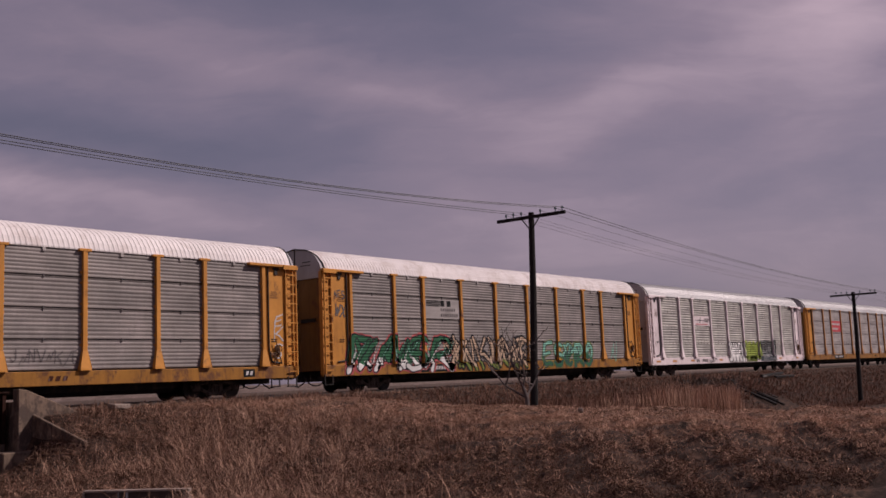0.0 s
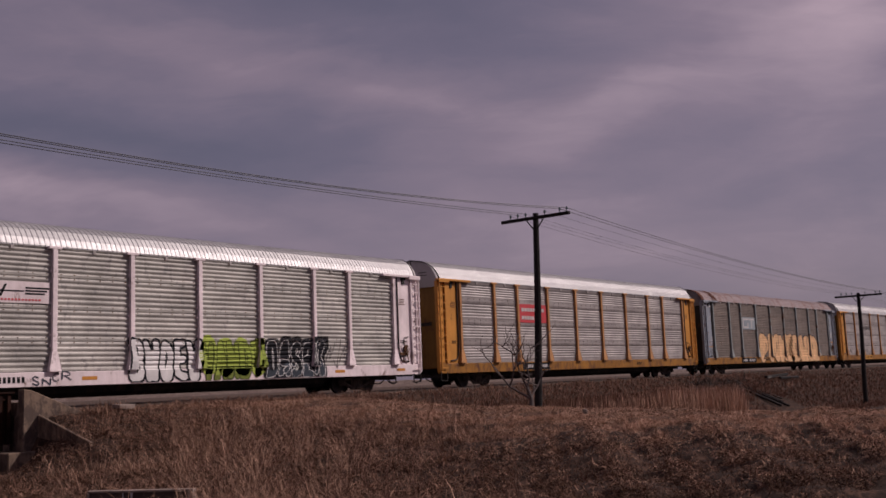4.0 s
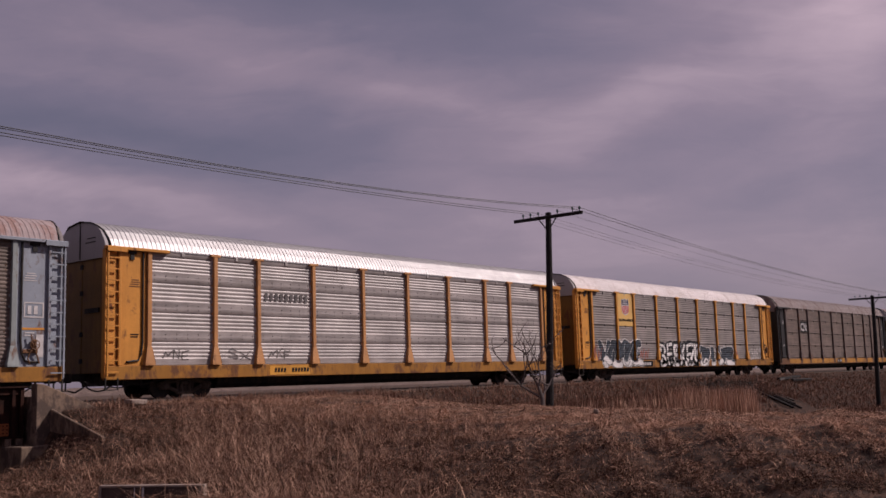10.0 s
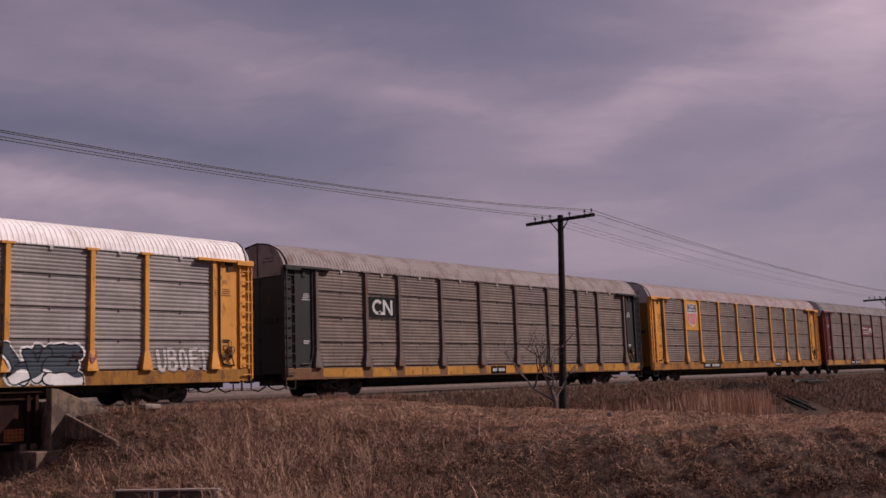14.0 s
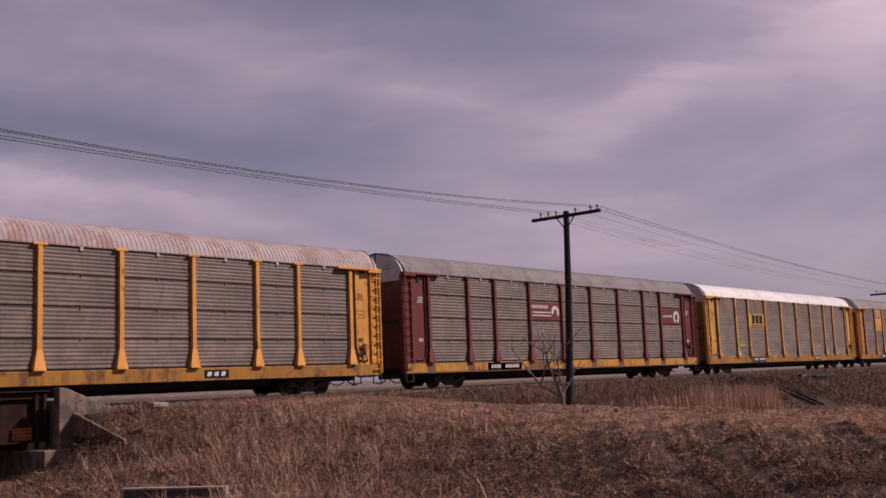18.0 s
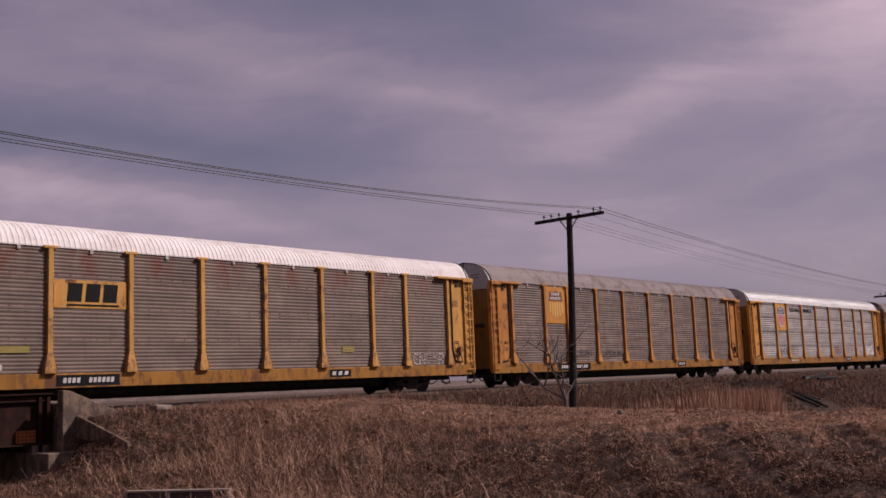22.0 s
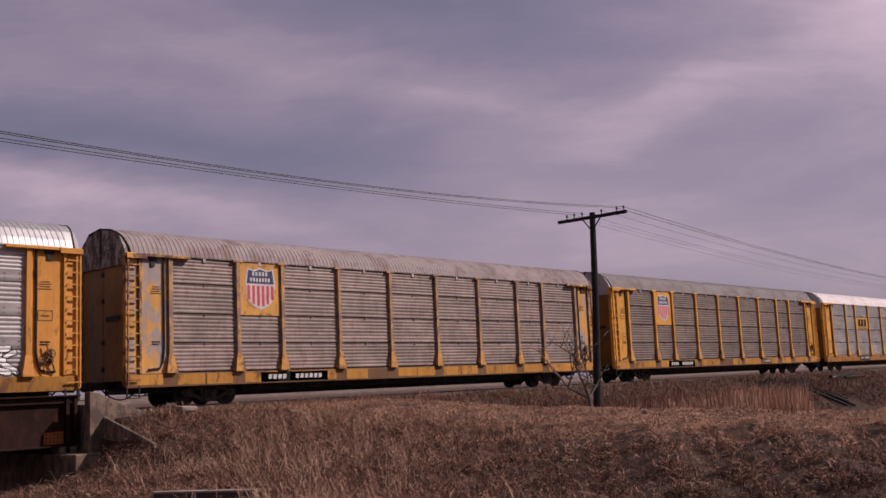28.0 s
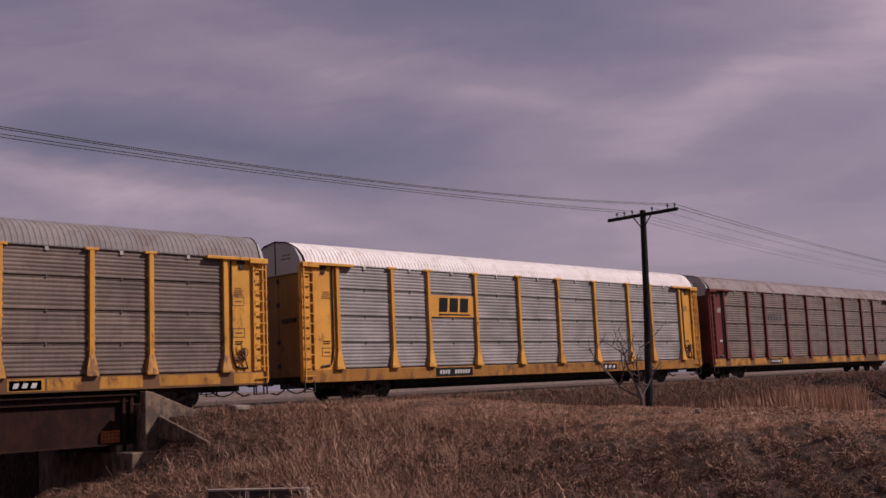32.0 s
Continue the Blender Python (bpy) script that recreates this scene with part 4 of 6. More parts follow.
def build_car(spec):
    paint, panels, roof, sill = spec["paint"], spec["panels"], spec["roof"], spec["sill"]
    # ends get the darkened paint, shade between cars is in its colour
    ends = spec.get("ends", MAROON_SHADED if paint is MAROON else YELLOW_SHADED)
    lift = spec.get("lift", 0.0)
    car = empty("autorack_car")
    p = lambda name, key, maker, mat, parent=car, lab="": part(name, shared(key, maker, mat), None, parent, lab)
    p("roof", ("roof", lift), lambda: roof_mesh(lift), roof)
    for at, wide in spec.get("bands", ()):
        p("rusty_roof_strip", ("band", lift, wide), lambda: roof_band_mesh(lift, wide), RUST_BROWN).matrix_basis = pose(at, 0, 0)
    # dark strip that paints the shadow in the gap between panels and roof
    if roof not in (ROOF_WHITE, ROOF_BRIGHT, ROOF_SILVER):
        p("eave_joint", ("eave",), lambda: box(-11.1, 11.1, NEAR - 0.02, NEAR + 0.02, 5.135, 5.172), EAVE_SHADE, car, "dark joint under the eave")
    half = 0.085
    foot = spec.get("foot", paint)
    flat, deep = spec.get("flat"), spec.get("deep", 0.034)
    count = spec.get("count", 5 if flat else 8)
    base = OLD_BROWN if spec.get("patched") else sill
    p("side_sill", ("sill",), lambda: box(-HALF + 0.05, HALF - 0.05, NEAR - 0.06, NEAR + 0.14, 0.74, 1.2, 0.015), base)
    p("side_sill", ("sill_far",), lambda: box(-HALF + 0.05, HALF - 0.05, -NEAR - 0.14, -NEAR + 0.06, 0.74, 1.2, 0.015), base)
    if spec.get("patched"):
        rng = random.Random(spec["patched"])
        for a, b in zip((-13.75,) + POSTS, POSTS + (13.75,)):
            n = 2 if b - a > 2.2 and rng.random() < 0.6 else 1
            w = (b - a - 0.48) / n
            for c in range(n):
                x0 = a + 0.24 + c * w + rng.uniform(0.0, 0.05)
                if rng.random() < 0.95:
                    part("sill_patch", plates([rect(x0, x0 + w - rng.uniform(0.03, 0.09), 0.79 + rng.uniform(0, 0.04), 1.17)], NEAR - 0.066), sill, car)
    p("deck", ("deck",), lambda: box(-HALF + 0.3, HALF - 0.3, NEAR + 0.14, -NEAR - 0.14, 0.95, 1.05), black_steel)
    p("centre_sill", ("csill",), lambda: box(-HALF + 0.4, HALF - 0.4, -0.4, 0.4, 0.55, 0.95), black_steel)
    p("belly_frame", ("belly",), belly_mesh, black_steel)
    for side in (1, -1):
        for i, (a, b) in enumerate(zip(POSTS, POSTS[1:])):
            w, mid = b - a, (a + b) / 2
            for z0, z1 in zip(SEAMS, SEAMS[1:]):
                if flat is None:
                    q = p("panel", ("panel", round(w, 2), z0), lambda: panel_mesh(w, z0, z1), panels)
                else:
                    q = p("panel", ("sheet", round(w, 2), z0, flat, deep, count), lambda: sheet_mesh(w, z0, z1, flat, deep, count), panels)
                q.matrix_basis = pose(mid * side, NEAR * side, 0, 0, 0, 0 if side > 0 else 180)
        if side > 0:
            for a, b in zip(POSTS, POSTS[1:]):
                for z in SEAMS[1:-1]:
                    if flat is None:
                        p("seam_bolt", ("bolt",), bolt_mesh, FAINT).matrix_basis = pose((a + b) / 2, NEAR, z)
                    else:
                        w = b - a
                        q = p("rivets", ("rivets", round(w, 2)), lambda: rivet_mesh(w), OLD_BROWN if flat == 0.0 else FAINT)
                        q.matrix_basis = pose((a + b) / 2, NEAR, z)
                        tagged(q, kind="stuff")
                p("roof_clip", ("clip",), lambda: box(-0.06, 0.06, NEAR - 0.035, NEAR, 5.03, 5.16, 0.006), GREY_LIGHT).matrix_basis = pose((a + b) / 2, 0, 0)
        for x in POSTS:
            q = p("post", ("post", half), lambda: post_mesh(half), spec.get("posts", paint))
            q.matrix_basis = pose(x * side, NEAR * side, 0, 0, 0, 0 if side > 0 else 180)
            p("post_foot", ("foot", half), lambda: foot_mesh(half), foot, q)
    for sx in (1, -1):
        for sy in (1, -1):
            turned = pose(0, 0, 0, 0, 0, 0 if sy > 0 else 180)
            s = sx * sy
            q = p("corner_panel", ("corner", s), lambda: corner_mesh(s), spec.get("corner", paint))
            q.matrix_basis = turned
            p("header", ("header", s), lambda: header_mesh(s), paint, q)
            p("jamb", ("jamb", s), lambda: jamb_mesh(s), paint, q)
            p("corner_post", ("cpost", s), lambda: corner_post_mesh(s), paint, q)
            p("lock_rod", ("rod", s), lambda: rod_mesh(s), black_steel, q, "dark door locking rod")
            p("door_hanger", ("door_opening", s), lambda: door_opening_mesh(s), black_steel, q, "dark door hanger")
            p("slot", ("slot", s), lambda: slot_mesh(s), OLD_BROWN, q, "dark slot beside the ladder")
            if sx > 0 and sy > 0:
                p("hand_brake", ("brake", s), lambda: bracket_mesh(s), OLD_BROWN, q, "rusty hand brake gear")
            if sy > 0:
                c = sx * 12.5
                part("stencil", plates([rect(c - 0.22 + 0.03 * k, c + 0.2 - 0.05 * (k % 2), 3.86 + 0.075 * k, 3.89 + 0.075 * k) for k in range(4)], NEAR - 0.03), CHALK if paint in (MAROON, DARK_GREY, BLUE_GREY) else OLD_BROWN, q)
                part("stencil", plates([rect(c - 0.16, c + 0.12 + 0.04 * k, 2.15 + 0.08 * k, 2.19 + 0.08 * k) for k in range(2)], NEAR - 0.03), CHALK if paint in (MAROON, DARK_GREY, BLUE_GREY) else BLACK, q)
                for zz in spec.get("stencils", ()):
                    c = sx * 12.5
                    for k, line in enumerate((rect(c - 0.24, c + 0.24, zz, zz + 0.018), rect(c - 0.24, c + 0.24, zz + 0.3, zz + 0.318), rect(c - 0.24, c - 0.222, zz + 0.018, zz + 0.3), rect(c + 0.222, c + 0.24, zz + 0.018, zz + 0.3), rect(c - 0.13, c + 0.13, zz + 0.13, zz + 0.17))):
                        part("stencil_line", plates([line], NEAR - 0.03), OLD_BROWN, q)
            q = p("ladder", ("ladder", s), lambda: ladder_mesh(s), paint)
            q.matrix_basis = turned
            for i in range(11):
                r = p("rung", ("rung", s), lambda: rung_mesh(s), paint, q)
                r.matrix_basis = pose(0, 0, 1.0 + i * 0.38)
            q = p("sill_step", ("step", s), lambda: step_mesh(s), black_steel)
            q.matrix_basis = turned
        flip = pose(0, 0, 0, 0, 0, 0 if sx < 0 else 180)
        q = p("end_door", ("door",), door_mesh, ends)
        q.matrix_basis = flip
        p("door_plate", ("plate",), plate_mesh, black_steel, q)
        for z in (1.4, 2.3, 3.7, 4.6):
            p("latch", ("latch",), latch_mesh, black_steel, q).matrix_basis = pose(0, 0, z)
        q = p("gable", ("cap", lift), lambda: cap_mesh(lift), spec.get("gable", ROOF_SILVER))
        q.matrix_basis = flip
        p("gable_rim", ("rim", lift), lambda: rim_mesh(lift), black_steel, q)
        q = p("coupler", ("coupler",), coupler_mesh, black_steel)
        q.matrix_basis = flip
        p("brake_hose", ("hose",), hose_mesh, black_steel, q)
        q = p("truck_frame", ("truck",), truck_mesh, TRUCK)
        q.matrix_basis = pose(10.05 * sx, 0, 0)
        for dx in (-0.88, 0.88):
            q = p("wheelset", ("wheels",), wheel_mesh, black_steel)
            q.matrix_basis = pose(10.05 * sx + dx, 0, RAIL + 0.42)
            WHEELS.append((q, car, 10.05 * sx + dx))
    tagged(car, spec["label"], "freight car", group="cars of the train")
    if "art" in spec:
        spec["art"](car)
    return car


def art_first(car):
    sill_mark(car, 3.0, 3.75, 3, RUST_BROWN)
    sill_mark(car, 11.0, 11.4, 2, CHALK, BLACK)
    scrawl(car, "J~NV~K/E", 1.7, 4.1, 1.45, 1.9, 0.018, FAINT, 3, "faint black scrawl")
    spray(car, "SN", 0.0, 1.35, 0.9, 2.3, 0.10, [GREY, BLACK_SPRAY, WHITE_SPRAY, BLACK_SPRAY], 8, low=0.4, pieces=True)
    scrawl(car, "S", 12.4, 12.95, 1.5, 2.1, 0.03, CHALK, 5, "pale spray tag")
    scrawl(car, "K", 12.4, 12.95, 2.15, 2.75, 0.03, CHALK, 6, "pale spray tag")
    scrawl(car, "E", 12.45, 12.9, 2.75, 3.2, 0.025, CHALK, 7, "pale spray tag")


def art_green(car):
    sign = bay_sign(car, GREY_LIGHT)
    marks("logo_shape", [rect(-6.9, -5.9, 3.84 + i * 0.075, 3.885 + i * 0.075) for i in range(4)] + letter_bars(-5.85, -4.9, 3.84, 4.12, 2), FRONT - 0.008, BLACK, sign)
    marks("letter_bar", letter_bars(-5.85, -4.7, 3.62, 3.76, 7) + letter_bars(-5.85, -4.5, 3.36, 3.5, 8), FRONT - 0.008, FAINT, sign)
    spray(car, "PASR", -12.5, -5.1, 0.83, 2.42, 0.115, [GREEN, BLACK_SPRAY, WHITE_SPRAY, PINK], 11, edge=0.06, low=0.3, slant=0.25, pieces=True, cloud=0.07, extra="/~/V/J~/~/X", swell=0.25, tight=0.3)
    spray(car, "~J/V~J/~", -12.2, -5.2, 0.95, 2.3, 0.035, [MINT, BLACK_SPRAY, WHITE_SPRAY, PINK], 18, edge=0.035, low=0.5, slant=0.2, pieces=True, label="thin mint and black strokes over green letters")
    spray(car, "NWKNVR", -5.4, 2.1, 0.83, 2.4, 0.075, [BEIGE, BLACK_SPRAY, OLIVE, BLACK_SPRAY], 13, edge=0.05, low=0.2, slant=-0.45, pieces=True, cloud=0.05, extra="/~X/V//~X/V", tight=0.3)
    spray(car, "/V~/~V/~", -5.0, 2.0, 0.9, 2.2, 0.03, [BLACK_SPRAY, BEIGE, BLACK_SPRAY, OLIVE], 19, edge=0.02, slant=-0.4, pieces=True, label="thin black slanted strokes")
    spray(car, "ESCRO", 2.6, 7.9, 0.9, 2.2, 0.075, [MINT, SLATE, GREEN, OLIVE], 14, edge=0.05, low=0.45, slant=0.1, pieces=True, cloud=0.05, extra="/~J~V/", tight=0.3)
    scrawl(car, "~J", 10.0, 10.7, 1.0, 2.3, 0.03, MINT, 15, "thin mint tag")
    scrawl(car, "NES", -12.95, -12.3, 3.95, 4.3, 0.022, FAINT, 16, "dark scrawl on the door bay")
    scrawl(car, "WX", -12.95, -12.3, 3.2, 3.75, 0.035, FAINT, 17, "dark scrawl on the door bay")
    number_board(car, -8.1, -5.2)


def art_lime(car):
    sheet_ribs = (6, 0.04)
    sign = bay_sign(car, WHITE_PINK, z0=3.35, z1=4.02)
    marks("logo_shape", [rect(-6.8, -5.3, 3.70, 3.74), [(-6.1, 3.55), (-6.02, 3.55), (-5.85, 3.92), (-5.93, 3.92)]] + [rect(-5.25, -4.6 + 0.08 * i, 3.62 + i * 0.09, 3.67 + i * 0.09) for i in range(3)], FRONT - 0.008, BLACK, sign)
    marks("letter_bar", letter_bars(-6.7, -4.7, 3.42, 3.48, 18), FRONT - 0.008, RED_SIGN, sign)
    spray(car, "BWOEW", -1.5, 1.45, 0.82, 2.2, 0.105, [WHITE_SPRAY, BLACK_SPRAY, WHITE_SPRAY, BLACK_SPRAY], 21, edge=0.075, ribs=sheet_ribs, swell=0.3)
    plate = [LIME, LIME, LIME, LIME]
    spray(car, "OOOO", 1.35, 4.5, 0.95, 2.3, 0.3, plate, 24, ribs=sheet_ribs, label="lime spray-paint field")
    spray(car, "VANDT", 1.5, 4.4, 0.84, 2.2, 0.085, [LIME, OLIVE_DARK, OLIVE, LIME], 22, edge=0.045, low=0.2, ribs=(6, 0.032), swell=0.3)
    spray(car, "DASEK", 4.5, 7.6, 0.82, 2.2, 0.12, [BLACK_SPRAY, WHITE_SPRAY, SLATE, BLACK_SPRAY], 23, edge=0.025, low=0.3, pieces=True, extra="/~/~", slant=0.1, cloud=0.22, ribs=sheet_ribs)
    scrawl(car, "~J~", 7.7, 8.9, 1.1, 2.3, 0.03, FAINT, 25, "grey scrawl")
    scrawl(car, "SNCR", -5.1, -3.7, 0.86, 1.14, 0.018, SLATE, 26, "small blue-grey tag on the sill")
    scrawl(car, "S", 12.4, 12.9, 1.5, 2.0, 0.025, FAINT, 27, "small black tag")
    scrawl(car, "E", 12.45, 12.9, 2.1, 2.5, 0.025, FAINT, 28, "small black tag")
    marks("sill_stripe", [rect(a, a + 0.55, 0.92, 1.03) for a in (-12.9, -10.6, -7.9, -3.3, 8.2, 12.0)], NEAR - 0.068, ORANGE, car)
    marks("letter_bar", letter_bars(-7.0, -6.5, 0.88, 1.06, 2) + letter_bars(-6.1, -5.2, 0.88, 1.06, 6), NEAR - 0.068, BLACK, car)


def art_red_sign(car):
    sign = bay_sign(car, RED_SIGN, -7.0, -4.38, 3.24, 4.2)
    marks("letter_bar", letter_bars(-6.75, -4.6, 3.82, 4.0, 8, 0.22) + letter_bars(-6.75, -5.1, 3.40, 3.58, 7, 0.22), FRONT - 0.008, CHALK, sign)
    number_board(car, -6.9, -4.4)
    sill_mark(car, 5.3, 5.9, 3, BLACK)


def art_cream(car):
    sign = bay_sign(car, SIGN_BLUE)
    marks("logo_shape", [rect(-6.75, -5.75, 3.95, 4.07), rect(-6.75, -6.6, 3.48, 3.95), rect(-6.75, -5.75, 3.36, 3.48), rect(-5.9, -5.75, 3.48, 3.75), rect(-5.65, -4.6, 3.95, 4.07), rect(-5.2, -5.05, 3.36, 3.95)], FRONT - 0.008, CHALK, sign)
    y = NEAR - 0.032
    marks("placard_line", [rect(12.3, 12.95, 2.72, 2.76), rect(12.3, 12.95, 3.16, 3.2), rect(12.3, 12.34, 2.76, 3.16), rect(12.91, 12.95, 2.76, 3.16)] + letter_bars(12.42, 12.83, 2.83, 3.09, 2), y, CHALK, car)
    marks("orange_stripe", [rect(12.2, 12.98, 2.34, 2.41), rect(-12.9, -12.15, 1.95, 2.0)], y, ORANGE, car)
    marks("paper_tag", [rect(12.72, 12.96, 1.5, 2.2), rect(-12.65, -12.25, 4.72, 4.8), rect(-12.55, -12.2, 2.55, 2.62), rect(-12.55, -12.2, 2.4, 2.47)], y, CHALK, car)
    ribs = (8, 0.022)
    bubble = [CREAM, BLACK_SPRAY, CREAM, CREAM]
    spray(car, "PIONE", -3.65, 2.95, 0.86, 2.95, 0.36, bubble, 31, edge=0.06, swell=0.3, tight=0.15, ribs=ribs,
          eyes=((-2.55, 2.3, -2.5, 1.95), (-2.62, 1.9, -2.55, 1.75), (-0.35, 2.25, -0.33, 1.55), (1.5, 2.0, 1.9, 2.0), (1.55, 1.6, 1.95, 1.6), (-3.4, 1.05, -2.7, 1.3), (-2.7, 1.3, -2.35, 1.0), (-3.4, 1.05, -2.35, 1.0)))
    spray(car, "OUR", 2.5, 8.75, 0.74, 2.9, 0.56, bubble, 32, edge=0.06, swell=0.25, tight=0.4, ribs=ribs,
          eyes=((3.75, 2.2, 3.77, 1.65), (3.95, 2.2, 3.97, 1.65), (5.75, 2.85, 5.75, 1.85), (7.75, 2.2, 7.8, 1.7)))
    scrawl(car, "AX", -12.9, -12.25, 1.45, 1.85, 0.02, FAINT, 33, "thin dark tag")
    number_board(car, -7.5, -4.8)


def art_plain_text(car):
    marks("letter_bar", letter_bars(-6.8, -4.5, 3.62, 3.92, 9), FRONT, FAINT, car)
    number_board(car, -6.6, -4.4, False)
    for i, x in enumerate((-11.4, -8.6, -6.6)):
        scrawl(car, ("~NE", "SX", "~KF")[i], x, x + 1.1, 1.4, 1.75, 0.022, FAINT, 41 + i, "faint scrawl")


def art_black_white(car):
    shield_sign(car, SIGN_CREAM, slogan=True)
    red = [HAZE] * 4
    spray(car, "~~", -12.1, -10.9, 1.0, 2.2, 0.06, red, 55, edge=0.0, pieces=True, label="faded red spray haze")
    spray(car, "~~", -6.6, -5.4, 1.0, 2.0, 0.045, red, 56, edge=0.0, pieces=True, label="faded red spray haze")
    spray(car, "VESE", -11.3, -6.4, 0.84, 2.35, 0.2, [SLATE, BLACK_SPRAY, WHITE_SPRAY, WHITE_SPRAY], 51, edge=0.05, low=0.3, cloud=0.05, pieces=True, extra="~/~J", swell=0.2, tight=0.5)
    scrawl(car, "/~J/~", -11.0, -6.6, 0.95, 2.2, 0.022, WHITE_SPRAY, 61, "thin white outlines")
    spray(car, "BESKET", -4.1, 1.3, 0.80, 2.25, 0.10, [WHITE_SPRAY, BLACK_SPRAY, WHITE_SPRAY, BLACK_SPRAY], 52, edge=0.075, cloud=0.10, pieces=True, extra="/~", swell=0.3, tight=0.5)
    spray(car, "~V~/~V", -4.0, 1.3, 0.72, 1.3, 0.075, [BLACK_SPRAY, WHITE_SPRAY, BLACK_SPRAY, BLACK_SPRAY], 57, edge=0.02, pieces=True, label="black sprayed shadow with thin white lines")
    spray(car, "DIVE", 1.5, 6.8, 0.82, 2.05, 0.18, [SLATE, BLACK_SPRAY, WHITE_SPRAY, WHITE_SPRAY], 53, edge=0.05, low=0.26, cloud=0.06, pieces=True, extra="~/V", swell=0.35, tight=0.3)
    spray(car, "~~", 6.3, 7.3, 1.2, 2.0, 0.045, red, 58, edge=0.0, pieces=True, label="faded red spray haze")
    spray(car, "UBOET", 9.55, 11.75, 1.15, 1.95, 0.06, [GREY_LIGHT, FAINT, GREY_LIGHT, GREY], 54, edge=0.03, low=0.3)
    number_board(car, -8.1, -5.1)


def art_dark(car):
    sign = part("sign", plates([rect(-8.95, -7.35, 3.3, 4.16)], FRONT), BLACK, car, "black sign board with white rounded strokes")
    marks("logo_shape", ring(-8.45, 3.72, 0.2, 0.32, 40, 320) + [rect(-8.42, -8.0, 3.40, 3.52), rect(-8.12, -8.0, 3.53, 4.04), [(-7.99, 4.04), (-7.99, 3.84), (-7.66, 3.40), (-7.66, 3.60)], rect(-7.65, -7.53, 3.40, 4.04)], FRONT - 0.008, CHALK, sign)
    number_board(car, -0.8, 0.4)


def art_shield(car):
    shield_sign(car, YELLOW)
    number_board(car, -7.0, -4.5)
    sill_mark(car, 4.8, 5.7, 3, CHALK, BLACK)


def art_maroon(car):
    sign = bay_sign(car, MAROON, -4.2, -1.52)
    marks("logo_shape", letter_bars(-4.05, -2.6, 3.86, 4.02, 7) + [rect(-4.05, -2.4, 3.62, 3.68), rect(-4.05, -2.4, 3.46, 3.52)] + ring(-2.0, 3.68, 0.16, 0.34, -40, 200), FRONT - 0.008, CHALK, sign)
    sign = bay_sign(car, MAROON, 9.28, 11.82, 3.26, 4.2)
    marks("logo_shape", letter_bars(9.5, 10.7, 3.66, 3.78, 6) + ring(11.15, 3.68, 0.2, 0.38, -70, 250), FRONT - 0.008, CHALK, sign)
    number_board(car, -7.9, -5.2)


def art_dark_letters(base):
    def art(car):
        sign = bay_sign(car, base)
        marks("logo_shape", [[(x, 3.47), (x + 0.5, 3.47), (x + 0.56, 4.06), (x + 0.06, 4.06)] for x in (-6.55, -5.92, -5.3)] + [rect(-6.55, -4.7, 3.33, 3.39)], FRONT - 0.008, BLACK, sign)
        number_board(car, -6.9, -4.7)
        sill_mark(car, 4.7, 5.7, 3, CHALK, BLACK)
    return art


def art_csx_old(car):
    art_dark_letters(YELLOW_OLD)(car)
    part("reflector_tag", plates([rect(-9.4, -8.6, 1.32, 1.5)], FRONT), CHALK, car, "pale paper tag")
    part("chalk_patch", plates([rect(5.35, 6.0, 1.8, 2.05)], FRONT), OLIVE_CHALK, car, "small olive paint patch")
    part("chalk_patch", plates([rect(-8.9, -7.75, 1.85, 2.05)], FRONT), OLIVE_CHALK, car, "small olive paint patch")
    scrawl(car, "ENCSR", 9.5, 11.6, 1.3, 1.8, 0.03, GREY_LIGHT, 62, "grey tag")


def art_worn_shield(car):
    shield_sign(car, ORANGE, worn=True)
    number_board(car, -8.3, -5.2)
    words(car, "CRUSH", -5.7, 1.5, 0.5, FAINT)
    words(car, "CAPITALISM", -2.85, 1.5, 0.42, FAINT)
    sill_mark(car, 4.7, 5.5, 3, CHALK, BLACK)


def art_slogan(car):
    shield_sign(car, YELLOW)
    words(car, "BUILDING", -5.5, 4.62, 0.42, BLACK)
    words(car, "AMERICA", -3.0, 4.62, 0.42, BLACK)
    sill_mark(car, -6.9, -5.6, 6, CHALK)
    sill_mark(car, 4.7, 5.6, 3, CHALK, BLACK)
    scrawl(car, "XLS", -6.9, -5.4, 1.4, 2.2, 0.02, FAINT, 71, "thin black tag")
    scrawl(car, "FNL~CUN", -8.95, -7.3, 1.35, 1.9, 0.022, FAINT, 75, "thin black tag")
    scrawl(car, "XE", 8.0, 8.5, 1.4, 1.7, 0.018, FAINT, 76, "thin black tag")
    spray(car, "ONEO", 2.0, 3.7, 1.3, 2.0, 0.035, [FADED_PINK, HAZE, FADED_PINK, FADED_PINK], 72, edge=0.02, pieces=True, label="faint pink tag")
    scrawl(car, "XLB", 5.0, 6.4, 1.4, 2.0, 0.02, FAINT, 73, "thin black tag")
    spray(car, "SOE", 9.6, 11.5, 1.25, 2.1, 0.08, [WHITE_SPRAY, BLACK_SPRAY, WHITE_SPRAY, BLACK_SPRAY], 74, edge=0.03, pieces=True, extra="~/X")


def art_rusty_shield(car):
    shield_sign(car, YELLOW_OLD)
    number_board(car, -8.2, -5.0)


def art_last(car):
    marks("letter_bar", letter_bars(-6.6, -4.7, 3.5, 3.9, 5), FRONT, FAINT, car)
    sill_mark(car, -6.8, -5.4, 5, CHALK, BLACK)


def art_shield_number(car):
    shield_sign(car, YELLOW)
    number_board(car, -8.0, -4.9)
    sill_mark(car, 4.7, 5.5, 3, CHALK, BLACK)


